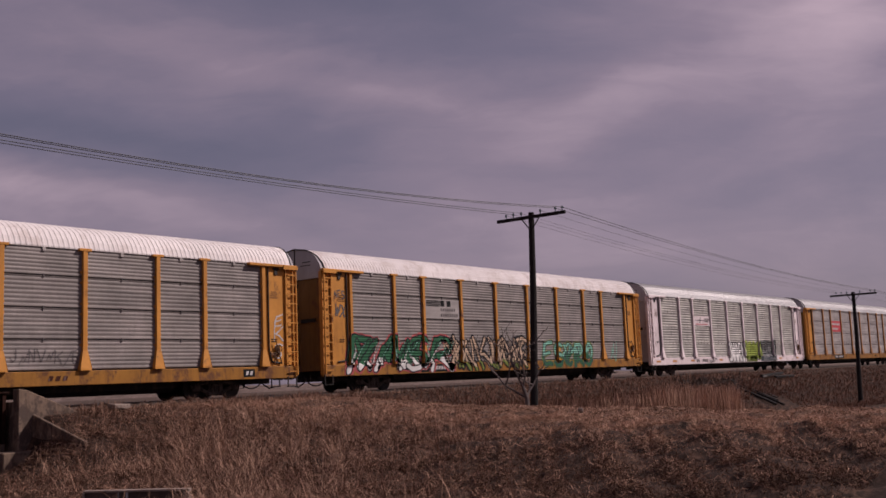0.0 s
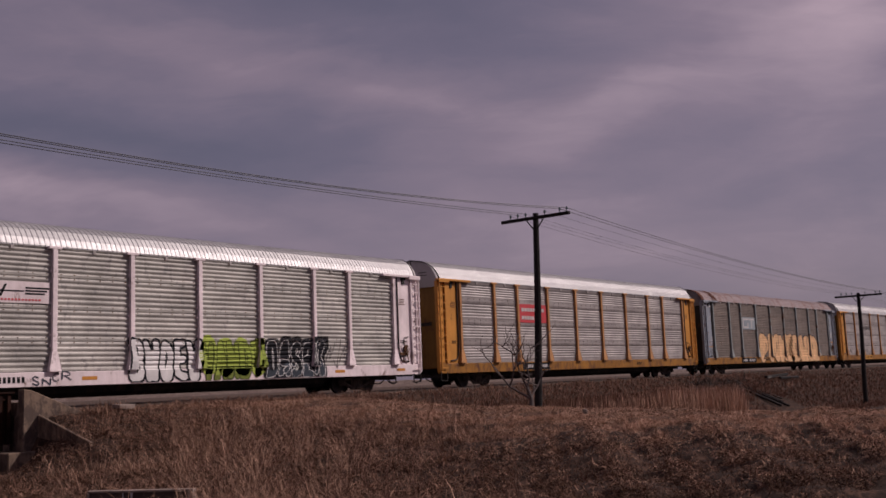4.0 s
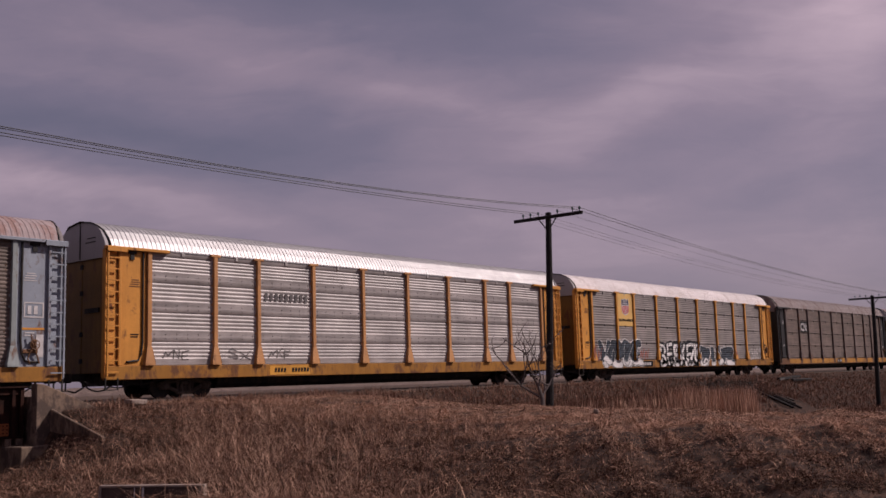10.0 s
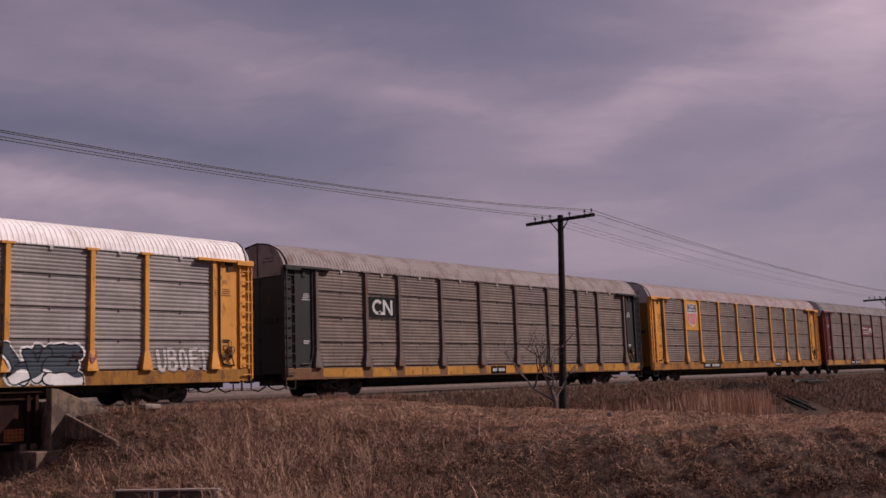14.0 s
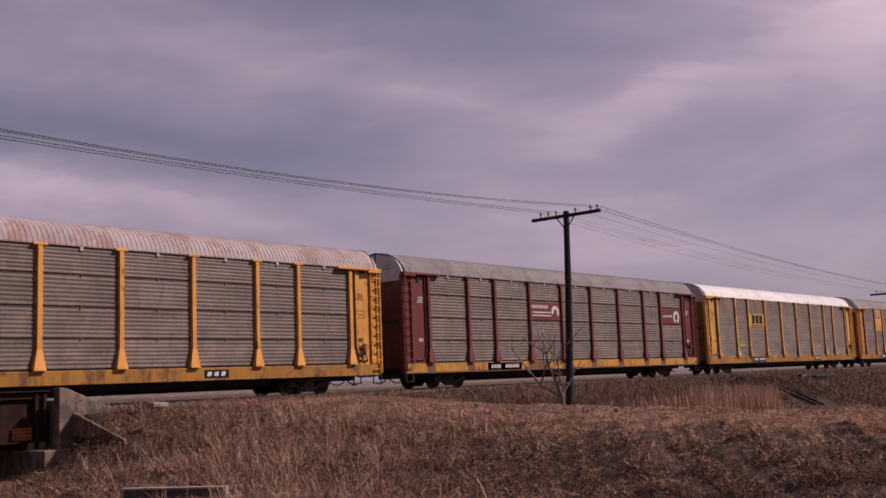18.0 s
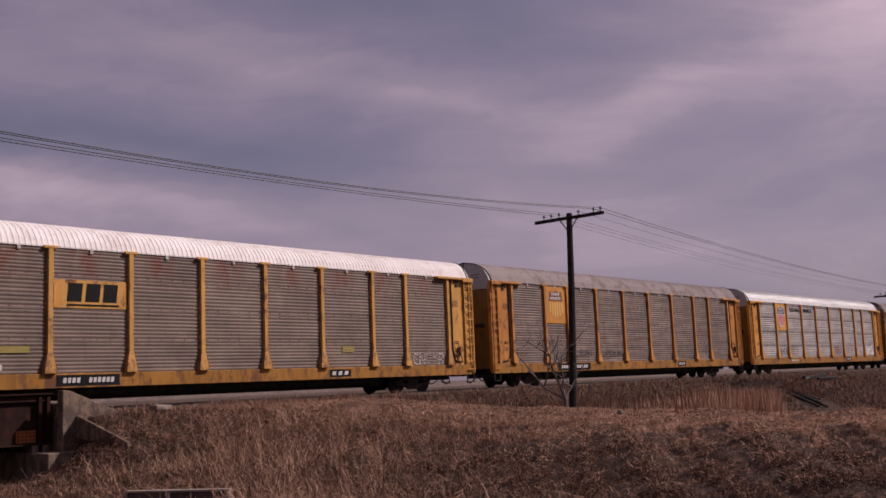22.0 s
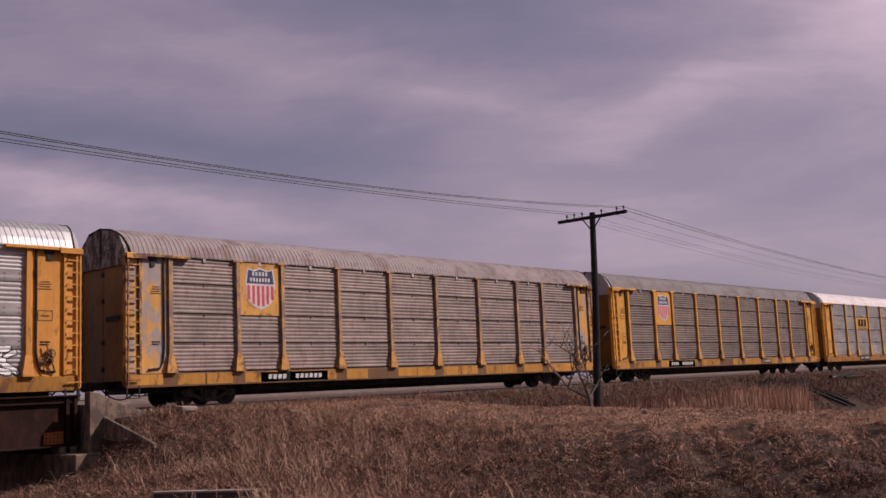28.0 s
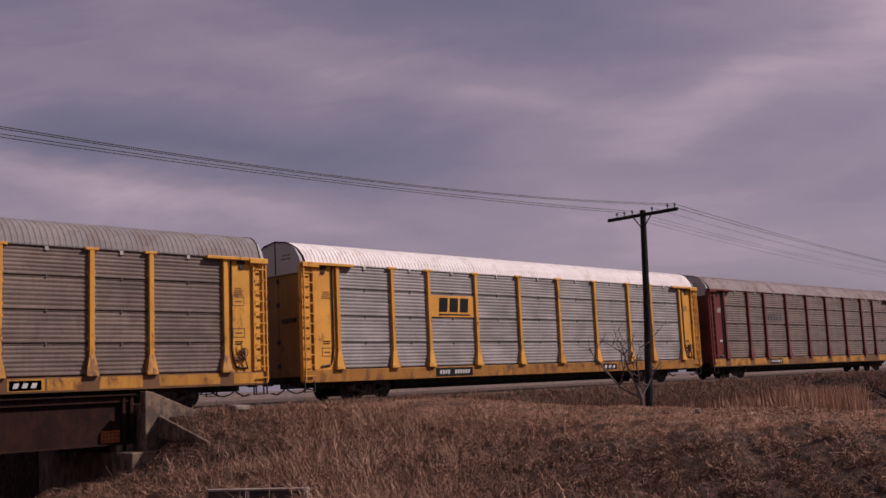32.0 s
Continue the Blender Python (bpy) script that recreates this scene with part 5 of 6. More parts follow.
CARS = [
    dict(paint=ORANGE, panels=GREY, roof=ROOF_WHITE, lift=0.18, sill=SILL, art=art_first, label="yellow autorack with grey ribbed panels and a white roof"),
    dict(paint=ORANGE, panels=GREY, roof=ROOF_WHITE, lift=0.19, sill=SILL, art=art_green, label="yellow autorack with green and white graffiti along its panels"),
    dict(paint=WHITE_PINK, panels=GREEN_ZINC, flat=0.0, count=6, deep=0.04, roof=ROOF_BRIGHT, lift=0.17, sill=WHITE_PINK, ends=PALE_END, gable=PALE_END, art=art_lime, label="dirty white autorack with zinc panels and lime graffiti"),
    dict(paint=ORANGE, panels=BRIGHT, flat=0.32, deep=0.024, roof=ROOF_BRIGHT, posts=POST_WASHED, foot=POST_WASHED, lift=0.22, sill=SILL, art=art_red_sign, label="orange-yellow autorack with bright zinc panels and a red sign"),
    dict(paint=BLUE_GREY, panels=DIRTY, flat=0.0, deep=0.022, roof=ROOF_PINK, posts=POST_GREEN, foot=POST_GREEN, bands=((-13.64, 0.5), (-11.8, 0.7)), lift=0.08, sill=SILL, ends=DARK_GREY, gable=ROOF_GREY, art=art_cream, label="blue-grey autorack with brown panels and cream graffiti"),
    dict(paint=ORANGE, panels=BRIGHT, flat=0.32, deep=0.024, roof=ROOF_BRIGHT, posts=POST_WASHED, foot=POST_WASHED, lift=0.21, sill=SILL, art=art_plain_text, label="orange-yellow autorack with clean zinc panels and a silver roof"),
    dict(paint=GOLD, panels=GREY, roof=ROOF_WHITE, lift=0.17, sill=SILL, art=art_black_white, stencils=(1.9,), label="yellow autorack with a shield sign and black and white graffiti"),
    dict(paint=DARK_GREY, panels=BROWN, posts=POST_WORN, foot=POST_WORN, roof=ROOF_TAN, lift=0.24, sill=PATCH, ends=DARK_GREY, gable=ROOF_TAN, patched=8, art=art_dark, label="dark grey autorack with weathered panels and a patched yellow sill"),
    dict(paint=GOLD, panels=BROWN, roof=ROOF_PINK, lift=0.21, sill=SILL, art=art_shield, stencils=(1.5, 3.1), label="yellow autorack with brown panels and a stained pinkish roof"),
    dict(paint=MAROON, panels=BROWN, roof=ROOF_GREY, lift=0.18, sill=PATCH, patched=10, art=art_maroon, stencils=(1.7,), label="maroon autorack with weathered panels and two maroon signs"),
    dict(paint=YELLOW_OLD, foot=FOOT, panels=RUST_STAINED, flat=0.0, deep=0.018, roof=ROOF_WHITE, lift=0.15, sill=SILL, art=art_csx_old, label="faded yellow autorack with brown panels and a white roof"),
    dict(paint=RUSTY_ORANGE, panels=OCHRE, flat=0.0, deep=0.018, roof=ROOF_TAN, lift=0.24, sill=SILL, art=art_worn_shield, label="orange-yellow autorack with streaked panels and a tan roof"),
    dict(paint=ORANGE, panels=BRIGHT, flat=0.32, deep=0.024, roof=ROOF_BRIGHT, lift=0.2, sill=SILL, art=art_slogan, stencils=(2.9,), label="yellow autorack with bright zinc panels and dark slogan letters"),
    dict(paint=YELLOW_RUSTY, corner=PEELED, posts=POST_PEELED, foot=FOOT, panels=STREAKED, roof=ROOF_TAN, lift=0.22, sill=PATCH, patched=14, gable=RUSTY_GABLE, art=art_rusty_shield, label="rusty faded yellow autorack with a shield sign"),
    dict(paint=YELLOW, panels=BROWN, roof=ROOF_GREY, foot=FOOT, lift=0.22, sill=PATCH, patched=15, art=art_shield_number, stencils=(2.4, 3.5), label="yellow autorack with weathered panels and a grey roof"),
    dict(paint=YELLOW, panels=BLUE_ZINC, roof=ROOF_WHITE, lift=0.16, sill=SILL, art=art_dark_letters(YELLOW), stencils=(1.7,), label="yellow autorack with grey panels and a clean white roof"),
    dict(paint=MAROON, panels=BROWN, roof=ROOF_TAN, lift=0.12, sill=PATCH, patched=17, art=art_last, label="maroon autorack with weathered brown panels"),
]
START = [0.59, 29.35, 57.99, 86.68, 115.43, 144.16, 173.11, 202.0, 230.7, 259.44, 288.21, 316.95, 345.95, 374.8, 403.8, 432.66, 461.3]
train = [build_car(spec) for spec in CARS]


def gone(t):
    """Metres that the train has rolled by t."""
    k = t / 32
    return 32 * (12.5034 * k + 0.1240 * k ** 2 + 0.0989 * k ** 3 + 0.1436 * k ** 4 + 0.0578 * k ** 5 - 0.1125 * k ** 6)


# ---- bridge ----
def build_bridge():
    bridge = empty("girder_bridge")
    part("web", box(-14, 15.5, 29.18, 29.21, -0.87, 0.56), girder_mat, bridge)
    part("top_flange", box(-14, 15.55, 28.98, 29.42, 0.56, 0.61, 0.008), girder_mat, bridge)
    part("bottom_flange", box(-14, 15.45, 29.0, 29.4, -0.91, -0.87, 0.008), girder_mat, bridge)
    part("angle", box(-14, 15.5, 29.08, 29.18, 0.36, 0.56, 0.01), girder_mat, bridge)
    for x in list(np.arange(-13.4, 9.0, 1.9)) + [15.16, 15.42]:
        part("stiffener", box(x - 0.05, x + 0.05, 29.03, 29.18, -0.87, 0.56), girder_mat, bridge)
    part("splice_plate", box(14.48, 15.08, 29.15, 29.18, -0.83, -0.47, 0.006), rust_mat, bridge, "orange rusted splice plate with bolts")
    bolts = bmesh.new()
    for i in range(5):
        for j in range(3):
            add_box(bolts, 14.53 + i * 0.118, 14.565 + i * 0.118, 29.13, 29.15, -0.77 + j * 0.11, -0.735 + j * 0.11)
    part("bolts", bolts, girder_mat, bridge)
    for x in (15.0, 15.35):
        part("bearing", box(x - 0.1, x + 0.1, 29.02, 29.38, -1.12, -0.91, 0.01), concrete, bridge, "pale bearing block")
    part("web", box(-14, 15.25, 33.6, 33.63, -0.87, 0.56), girder_mat, bridge)
    part("deck_plate", box(-14, 15.6, 29.21, 33.6, -0.55, -0.45), girder_mat, bridge)
    tagged(bridge, "dark rusty plate girder railway bridge on concrete abutments", "bridge")
    ab = empty("abutment")
    part("seat", box(14.85, 16.5, 28.0, 34.4, -5.2, -1.12, 0.03), concrete, ab)
    part("backwall", box(15.62, 16.1, 28.62, 34.4, -1.14, 0.3, 0.02), concrete, ab)
    # wing along the track, sloping down
    wing = bmesh.new()
    line = [(15.46, -1.5), (15.46, 0.68), (15.72, 0.64), (17.55, -0.14), (17.9, -0.45), (17.9, -1.5)]
    f = wing.faces.new([wing.verts.new((x, 28.62, z)) for x, z in line])
    for v in [g for g in bmesh.ops.extrude_face_region(wing, geom=[f])["geom"] if isinstance(g, bmesh.types.BMVert)]:
        v.co.y -= 0.32
    bmesh.ops.recalc_face_normals(wing, faces=wing.faces)
    bmesh.ops.bevel(wing, geom=list(wing.edges), offset=0.02, segments=1, affect="EDGES")
    part("wing_wall", wing, concrete, ab)
    # wing towards the lane
    wing = bmesh.new()
    line = [(28.3, -0.08), (28.3, -3.0), (25.5, -3.0), (25.5, -0.86)]
    f = wing.faces.new([wing.verts.new((15.9, y, z)) for y, z in line])
    for v in [g for g in bmesh.ops.extrude_face_region(wing, geom=[f])["geom"] if isinstance(g, bmesh.types.BMVert)]:
        v.co.x += 0.09
    bmesh.ops.recalc_face_normals(wing, faces=wing.faces)
    bmesh.ops.bevel(wing, geom=list(wing.edges), offset=0.02, segments=1, affect="EDGES")
    part("wing_wall", wing, concrete, ab)
    tagged(ab, "weathered concrete bridge abutment with sloping wing walls", "abutment")
    far = empty("abutment")
    part("seat", box(-15.5, -13.0, 28.5, 34.4, -5.2, -0.95, 0.03), concrete, far)
    tagged(far, "shaded concrete bridge abutment across the lane", "abutment")
    wall = part("retaining_wall", box(-15, 15.2, 38.0, 38.5, -5.2, 0.0, 0.02), concrete)
    tagged(wall, "shaded concrete retaining wall behind the bridge", "wall", kind="structure")


rust_mat = surface("orange_rust", (0.33, 0.095, 0.026), 0.85, grain=0.4, scale=3)
build_bridge()


pale_concrete = surface("pale_concrete", (0.30, 0.235, 0.20), 0.9, grain=0.35, scale=2, wear=((0.16, 0.12, 0.10), 0.3), bump=0.3, spec=0.2)


face_mat = surface("brown_board", (0.10, 0.07, 0.061), 0.9, grain=0.4, scale=2, streaks=0.4, spec=0.1)


def build_block():
    """A low concrete box beside the lane with a dark recessed face."""
    block = empty("culvert_box", pose(13.02, 19.0, 0, 0, 0, -60))
    top = -1.60
    part("rim", add_box(add_box(box(-1.2, 1.2, 0, 0.16, top - 0.05, top, 0.01), 1.08, 1.2, -0.02, 0.16, top - 0.9, top - 0.05), -1.2, -1.16, -0.02, 0.16, top - 0.9, top - 0.05), pale_concrete, block)
    part("face", box(-1.16, 1.08, 0.03, 0.15, top - 0.9, top - 0.055), face_mat, block, "dark recessed face")
    part("stripe", box(-0.22, -0.17, 0.015, 0.03, top - 0.9, top - 0.055), CHALK, block, "white upright stripe")
    part("stripe", box(-0.40, -0.385, 0.015, 0.03, top - 0.9, top - 0.055), CHALK, block, "white upright stripe")
    tagged(block, "low concrete culvert box with a dark face", "culvert")


build_block()
slab = part("concrete_slab", box(-0.3, 0.3, -0.2, 0.2, -0.08, 0.07, 0.02), pale_concrete)
slab.matrix_world = pose(18.8, 28.3, float(ground_z(18.8, 28.3)) + 0.12, 3, 2, 4)
tagged(slab, "broken pale concrete slab lying beside the track", "slab")
stone = part("stone", box(-0.09, 0.09, -0.07, 0.07, -0.05, 0.08, 0.03), pale_concrete)
stone.matrix_world = pose(24.6, 14.9, float(ground_z(24.6, 14.9)) + 0.1, 5, 8, 30)
tagged(stone, "small pale stone lying on the bank", "stone")


# ---- telegraph line ----
ARM = (-1.42, -1.12, -0.45, 0.42, 0.78, 1.12)


def build_pole(x, y, top, lean):
    pole = empty("telegraph_pole", pose(x, y, 0))
    base = float(ground_z(x, y)) - 0.3
    n, pts, rad = 7, [], []
    for i in range(n):
        k = i / (n - 1)
        pts.append((-lean * (top - base) * (1 - k) + 0.03 * math.sin(k * 5), 0.02 * math.sin(k * 7), base + k * (top - base)))
        rad.append(0.16 - 0.05 * k)
    part("shaft", tube(pts, rad, 12), pole_wood, pole)
    arm = part("crossarm", box(-0.17, -0.06, -1.54, 1.54, top - 0.24, top - 0.12, 0.01), pole_wood, pole)
    for s in (-1, 1):
        part("brace", tube([(-0.12, s * 0.42, top - 0.2), (-0.12, 0, top - 0.72)], 0.022, 6), pole_wood, pole)
    for a in ARM:
        pin = part("insulator", tube([(-0.115, a, top - 0.12), (-0.115, a, top - 0.04), (-0.115, a, top - 0.03), (-0.115, a, top + 0.06)], [0.018, 0.018, 0.05, 0.03], 8), glass_mat, pole)
    tagged(pole, "dark weathered wooden telegraph pole with one crossarm", "telegraph pole", group="telegraph poles")


POLES = [(-46.0, 7.0), (-7.0, 6.6), (31.94, 6.6), (70.9, 5.15), (110.0, 5.0), (149.0, 4.8)]
for x, top in POLES[1:]:
    build_pole(x, 21.0, top, 0.07)


def build_wires():
    for a in ARM:
        for (x0, z0), (x1, z1) in zip(POLES, POLES[1:]):
            sag = 0.36 if x0 > 30 else (0.80 if a < 0 else 0.44)
            slack = 0.03 * math.sin(a * 7)
            if x0 < 30 and a in (ARM[2], ARM[5]):
                continue
            pts = [(x0 - 0.115 + (x1 - x0) * k / 16, 21.0 + a, z0 + 0.02 + (z1 - z0) * k / 16 - (sag + slack) * k / 4 * (1 - k / 16)) for k in range(17)]
            wire = part("wire", tube(pts, 0.011 if a < -1 or x0 < 30 else 0.006, 5), wire_mat)
            tagged(wire, "thin dark sagging telegraph wire", "wire", group="telegraph wires")


build_wires()


# ---- plants ----
def blades(name, x, y, length, width, lean, material, seed, label, group_lean=None, droop=0.35):
    """Many thin bent blades standing on the ground, in one mesh."""
    rng = np.random.default_rng(seed)
    n = len(x)
    z = ground_z(x, y) - 0.02
    turn = rng.uniform(0, 2 * np.pi, n)
    if group_lean is not None:
        turn = group_lean + rng.normal(0, 0.9, n)
    tilt = np.abs(rng.normal(0, lean, n)) + 0.05 if lean < 1 else rng.uniform(lean - 1.1, lean, n)
    face = turn + np.pi / 2 + rng.normal(0, 0.5, n)
    root = np.stack([x, y, z], 1)
    out = np.stack([np.cos(turn), np.sin(turn), np.zeros(n)], 1)
    side = np.stack([np.cos(face), np.sin(face), np.zeros(n)], 1) * (width / 2)[:, None]
    mid = root + out * (length * 0.5 * np.sin(tilt))[:, None] + np.array([0, 0, 1]) * (length * 0.55 * np.cos(tilt))[:, None]
    tip_tilt = np.minimum(tilt * (1 + droop * 2), 1.75)
    tip = mid + out * (length * 0.5 * np.sin(tip_tilt))[:, None] + np.array([0, 0, 1]) * (length * 0.45 * np.cos(tip_tilt))[:, None]
    verts = np.stack([root - side, root + side, mid + side * 0.8, mid - side * 0.8, tip], 1).reshape(-1, 3)
    k = np.arange(n) * 5
    quads = np.stack([k, k + 1, k + 2, k + 3], 1)
    tris = np.stack([k + 3, k + 2, k + 4], 1)
    data = bpy.data.meshes.new(name)
    data.from_pydata(verts.tolist(), [], quads.tolist() + tris.tolist())
    ob = part(name, data, material)
    tagged(ob, label, "grass", kind="stuff")


def litter(name, x, y, length, width, lift, material, seed, label, pitch):
    """Fallen straws lying criss-cross over one another on the ground, in one mesh."""
    rng = np.random.default_rng(seed)
    n = len(x)
    up = np.array([0, 0, 1.0])
    turn, rise = rng.uniform(0, 2 * np.pi, n), rng.normal(0.07, pitch, n)
    way = np.stack([np.cos(turn) * np.cos(rise), np.sin(turn) * np.cos(rise), np.sin(rise)], 1)
    across = np.stack([-np.sin(turn), np.cos(turn), np.zeros(n)], 1)
    roll = rng.uniform(-1.2, 1.2, n)
    side = (across * np.cos(roll)[:, None] + up * np.sin(roll)[:, None]) * (width / 2)[:, None]
    root = np.stack([x, y, ground_z(x, y) - 0.02 + lift * rng.random(n)], 1)
    bend = length * rng.uniform(0.0, 0.09, n)
    mid = root + way * (length * 0.5)[:, None] + up * bend[:, None]
    tip = root + way * length[:, None] + across * (length * rng.normal(0, 0.08, n))[:, None]
    tip[:, 2] = np.maximum(tip[:, 2], ground_z(tip[:, 0], tip[:, 1]) + 0.005)
    verts = np.stack([root - side, root + side, mid + side, mid - side, tip], 1).reshape(-1, 3)
    k = np.arange(n) * 5
    data = bpy.data.meshes.new(name)
    data.from_pydata(verts.tolist(), [], np.stack([k, k + 1, k + 2, k + 3], 1).tolist() + np.stack([k + 3, k + 2, k + 4], 1).tolist())
    tagged(part(name, data, material), label, "grass", kind="stuff")


def scatter(n, x0, x1, y0, y1, seed, keep):
    rng = np.random.default_rng(seed)
    x, y = rng.uniform(x0, x1, n), rng.uniform(y0, y1, n)
    ok = keep(x, y, rng.random(n))
    return x[ok], y[ok], rng


def build_grass():
    clump = lambda x, y: waves(x, y, 0.42, 5.0) + 0.6 * waves(x, y, 0.17, 7.0)
    front = lambda x, y: -0.87 * (x - 13.02) - 0.5 * (y - 19.0)
    clear = lambda x, y: ((x > 16.3) | (y < 27.8)) & ~((np.abs(0.5 * (x - 13.02) - 0.87 * (y - 19.0)) < 1.35) & (front(x, y) > -0.25) & (front(x, y) < 1.5))
    seen = lambda x, y: (x / y > 0.36) & (x / y < 3.9)
    edge = lambda x, y: x - 0.5 * waves(x, y, 1.7, 1.0)
    # matted grass of the bank facing the lane
    x, y, rng = scatter(900000, 8, 24.5, 5.0, 29.6, 1, lambda x, y, r: seen(x, y) & clear(x, y) & (edge(x, y) < 22.9 + 0.8 * r) & (r < np.clip(0.30 + 0.85 * clump(x, y) + 0.3 * waves(x, y, 0.09, 3.0), 0.22, 1.0)))
    low = np.interp(y, [25.5, 28.4, 29.6], [1.0, 0.5, 0.2])
    mound = 0.15 * np.clip(clump(x, y) + 0.3, 0, 1.3) * low
    pale = rng.random(len(x)) < np.interp(edge(x, y), [16.0, 19.0, 21.6], [0.12, 0.3, 0.97])
    for tone, mat, seed in ((~pale, straw, 2), (pale, straw_pale, 12)):
        litter("bank_grass", x[tone], y[tone], rng.uniform(0.06, 0.2, tone.sum()) * low[tone] * np.interp(x[tone] / y[tone], [0.9, 1.3], [1.5, 1.0]), rng.uniform(0.005, 0.012, tone.sum()), mound[tone], mat, seed, "matted brown dead grass covering the bank", 0.6)
    # paler mown strip along the top
    x, y, rng = scatter(340000, 21.0, 28.0, 5.0, 29.5, 3, lambda x, y, r: seen(x, y) & (edge(x, y) > 21.9 + 0.9 * r) & (edge(x, y) < 27.6))
    dull = rng.random(len(x)) < 0.12 + 0.25 * clump(x, y)
    for tone, mat, seed in ((~dull, straw_pale, 4), (dull, straw, 14)):
        litter("top_grass", x[tone], y[tone], rng.uniform(0.05, 0.15, tone.sum()), rng.uniform(0.006, 0.012, tone.sum()), 0.06 * np.clip(clump(x, y)[tone] + 0.4, 0, 1.2), mat, seed, "short bleached grass on top of the bank", 0.3)
    # tufts of tall weeds and stalks on the slope and by the abutment
    rng = np.random.default_rng(5)
    tx, ty = rng.uniform(11.5, 22.0, 1500), rng.uniform(9.0, 28.0, 1500)
    ok = seen(tx, ty) & clear(tx, ty) & (rng.random(1500) < np.interp(tx / ty, [0.45, 0.6, 0.75, 1.05, 1.25, 1.8], [0.0, 0.3, 0.9, 0.8, 0.2, 0.08]))
    tx, ty = tx[ok], ty[ok]
    k = rng.integers(0, len(tx), 8500)
    x, y = tx[k] + rng.normal(0, 0.16, len(k)), ty[k] + rng.normal(0, 0.16, len(k))
    ok = clear(x, y)
    x, y, k = x[ok], y[ok], k[ok]
    tall = (0.25 + 0.65 * rng.random(len(tx)) ** 1.6)[k] * np.where((np.hypot(x, y) < 24) & (x / y < 0.85), 0.4, 1.0) * np.interp(y, [25, 28.2], [1.0, 0.5])
    blades("weed_tufts", x, y, tall * rng.uniform(0.6, 1.1, len(x)), rng.uniform(0.006, 0.012, len(x)), 1.3, stalk, 6, "tufts of tall dry weed stalks on the bank", (rng.random(len(tx)) * 6.28)[k], 0.08)
    x, y, rng = scatter(60000, 11, 22, 9.0, 28.5, 15, lambda x, y, r: clear(x, y) & (r < np.interp(x / y, [0.45, 0.6, 0.75, 1.05, 1.3, 2.0], [0.0, 0.2, 0.5, 0.4, 0.06, 0.015]) * (0.6 + 0.9 * clump(x, y))))
    litter("fallen_stalks", x, y, rng.uniform(0.3, 0.95, len(x)) * np.interp(y, [25.5, 28.4], [1.0, 0.4]), rng.uniform(0.006, 0.011, len(x)), np.full(len(x), 0.2), stalk, 16, "long dry stalks fallen criss-cross on the bank", 0.4)
    x, y, rng = scatter(15000, 12, 22, 10.0, 27.3, 21, lambda x, y, r: clear(x, y) & (r < np.interp(x / y, [0.5, 0.62, 0.8, 1.1, 1.3, 2.0], [0.0, 0.4, 0.6, 0.4, 0.05, 0.02])) & (waves(x, y, 0.7, 2.5) + 0.5 * waves(x, y, 0.2, 4.5) > 0.35))
    blades("tall_stalks", x, y, rng.uniform(0.4, 1.1, len(x)) * np.interp(y, [25, 27.5], [1.0, 0.6]), rng.uniform(0.008, 0.014, len(x)), 1.35, stalk_pale, 22, "long pale dry stalks standing askew on the bank", None, 0.12)
    # verge beside the ballast
    x, y, rng = scatter(30000, 16.6, 80.0, 26.8, 29.25, 41, lambda x, y, r: (r < np.interp(x, [17, 45, 80], [0.9, 0.8, 0.5]) * (0.65 + 0.5 * waves(x, y, 0.8, 6.0))))
    blades("verge_grass", x, y, rng.uniform(0.12, 0.42, len(x)) * (0.8 + 0.4 * waves(x, y, 0.6, 2.0)), rng.uniform(0.012, 0.026, len(x)), 0.5, stalk, 42, "dry grass fringe along the ballast", None, 0.3)
    # clumps of long pale stalks bowed over on the near slope
    rng = np.random.default_rng(31)
    cx, cy = rng.uniform(12.6, 20.5, 320), rng.uniform(14.0, 25.5, 320)
    ok = clear(cx, cy) & (rng.random(320) < np.interp(cx / cy, [0.55, 0.65, 0.75, 0.95, 1.15, 1.5], [0.0, 0.5, 1.0, 0.9, 0.3, 0.05]))
    cx, cy = cx[ok], cy[ok]
    k = rng.integers(0, len(cx), 3000)
    x, y = cx[k] + rng.normal(0, 0.13, len(k)), cy[k] + rng.normal(0, 0.13, len(k))
    ok = clear(x, y)
    x, y, k = x[ok], y[ok], k[ok]
    size = (0.5 + 0.9 * rng.random(len(cx)))[k] * rng.uniform(0.6, 1.1, len(x)) * np.interp(y, [23, 25.5], [1.0, 0.65])
    blades("bowed_stalks", x, y, size, rng.uniform(0.008, 0.015, len(x)), 1.45, stalk_pale, 32, "long pale stalks bowed over in loose clumps", (6.28 * rng.random(len(cx)))[k], 0.2)
    # reeds in the wet ground behind the bank, tallest and palest at their far end
    x, y, rng = scatter(46000, 29.0, 55.0, 20.0, 26.4, 7, lambda x, y, r: (r < 0.55 + 0.4 * clump(x, y)) & (x < 2.36 * y - 0.6 + 1.2 * waves(x, y, 0.7, 3.0)))
    tall = rng.uniform(0.6, 1.15, len(x)) * np.interp(y, [22, 26.5], [1.0, 0.3])
    blades("reeds", x, y, tall, rng.uniform(0.014, 0.03, len(x)), 0.14, reed_mat, 8, "upright reddish reeds in the ditch", None, 0.1)
    x, y, rng = scatter(15000, 30.0, 55.0, 20.4, 24.6, 17, lambda x, y, r: (r < np.interp(x, [30, 40, 44, 47, 53, 55], [0.10, 0.14, 0.3, 0.8, 0.7, 0.1]) * (0.6 + 0.8 * waves(x, y, 0.5, 3.0))) & (x < 2.38 * y + 0.8 * waves(x, y, 0.7, 3.0)))
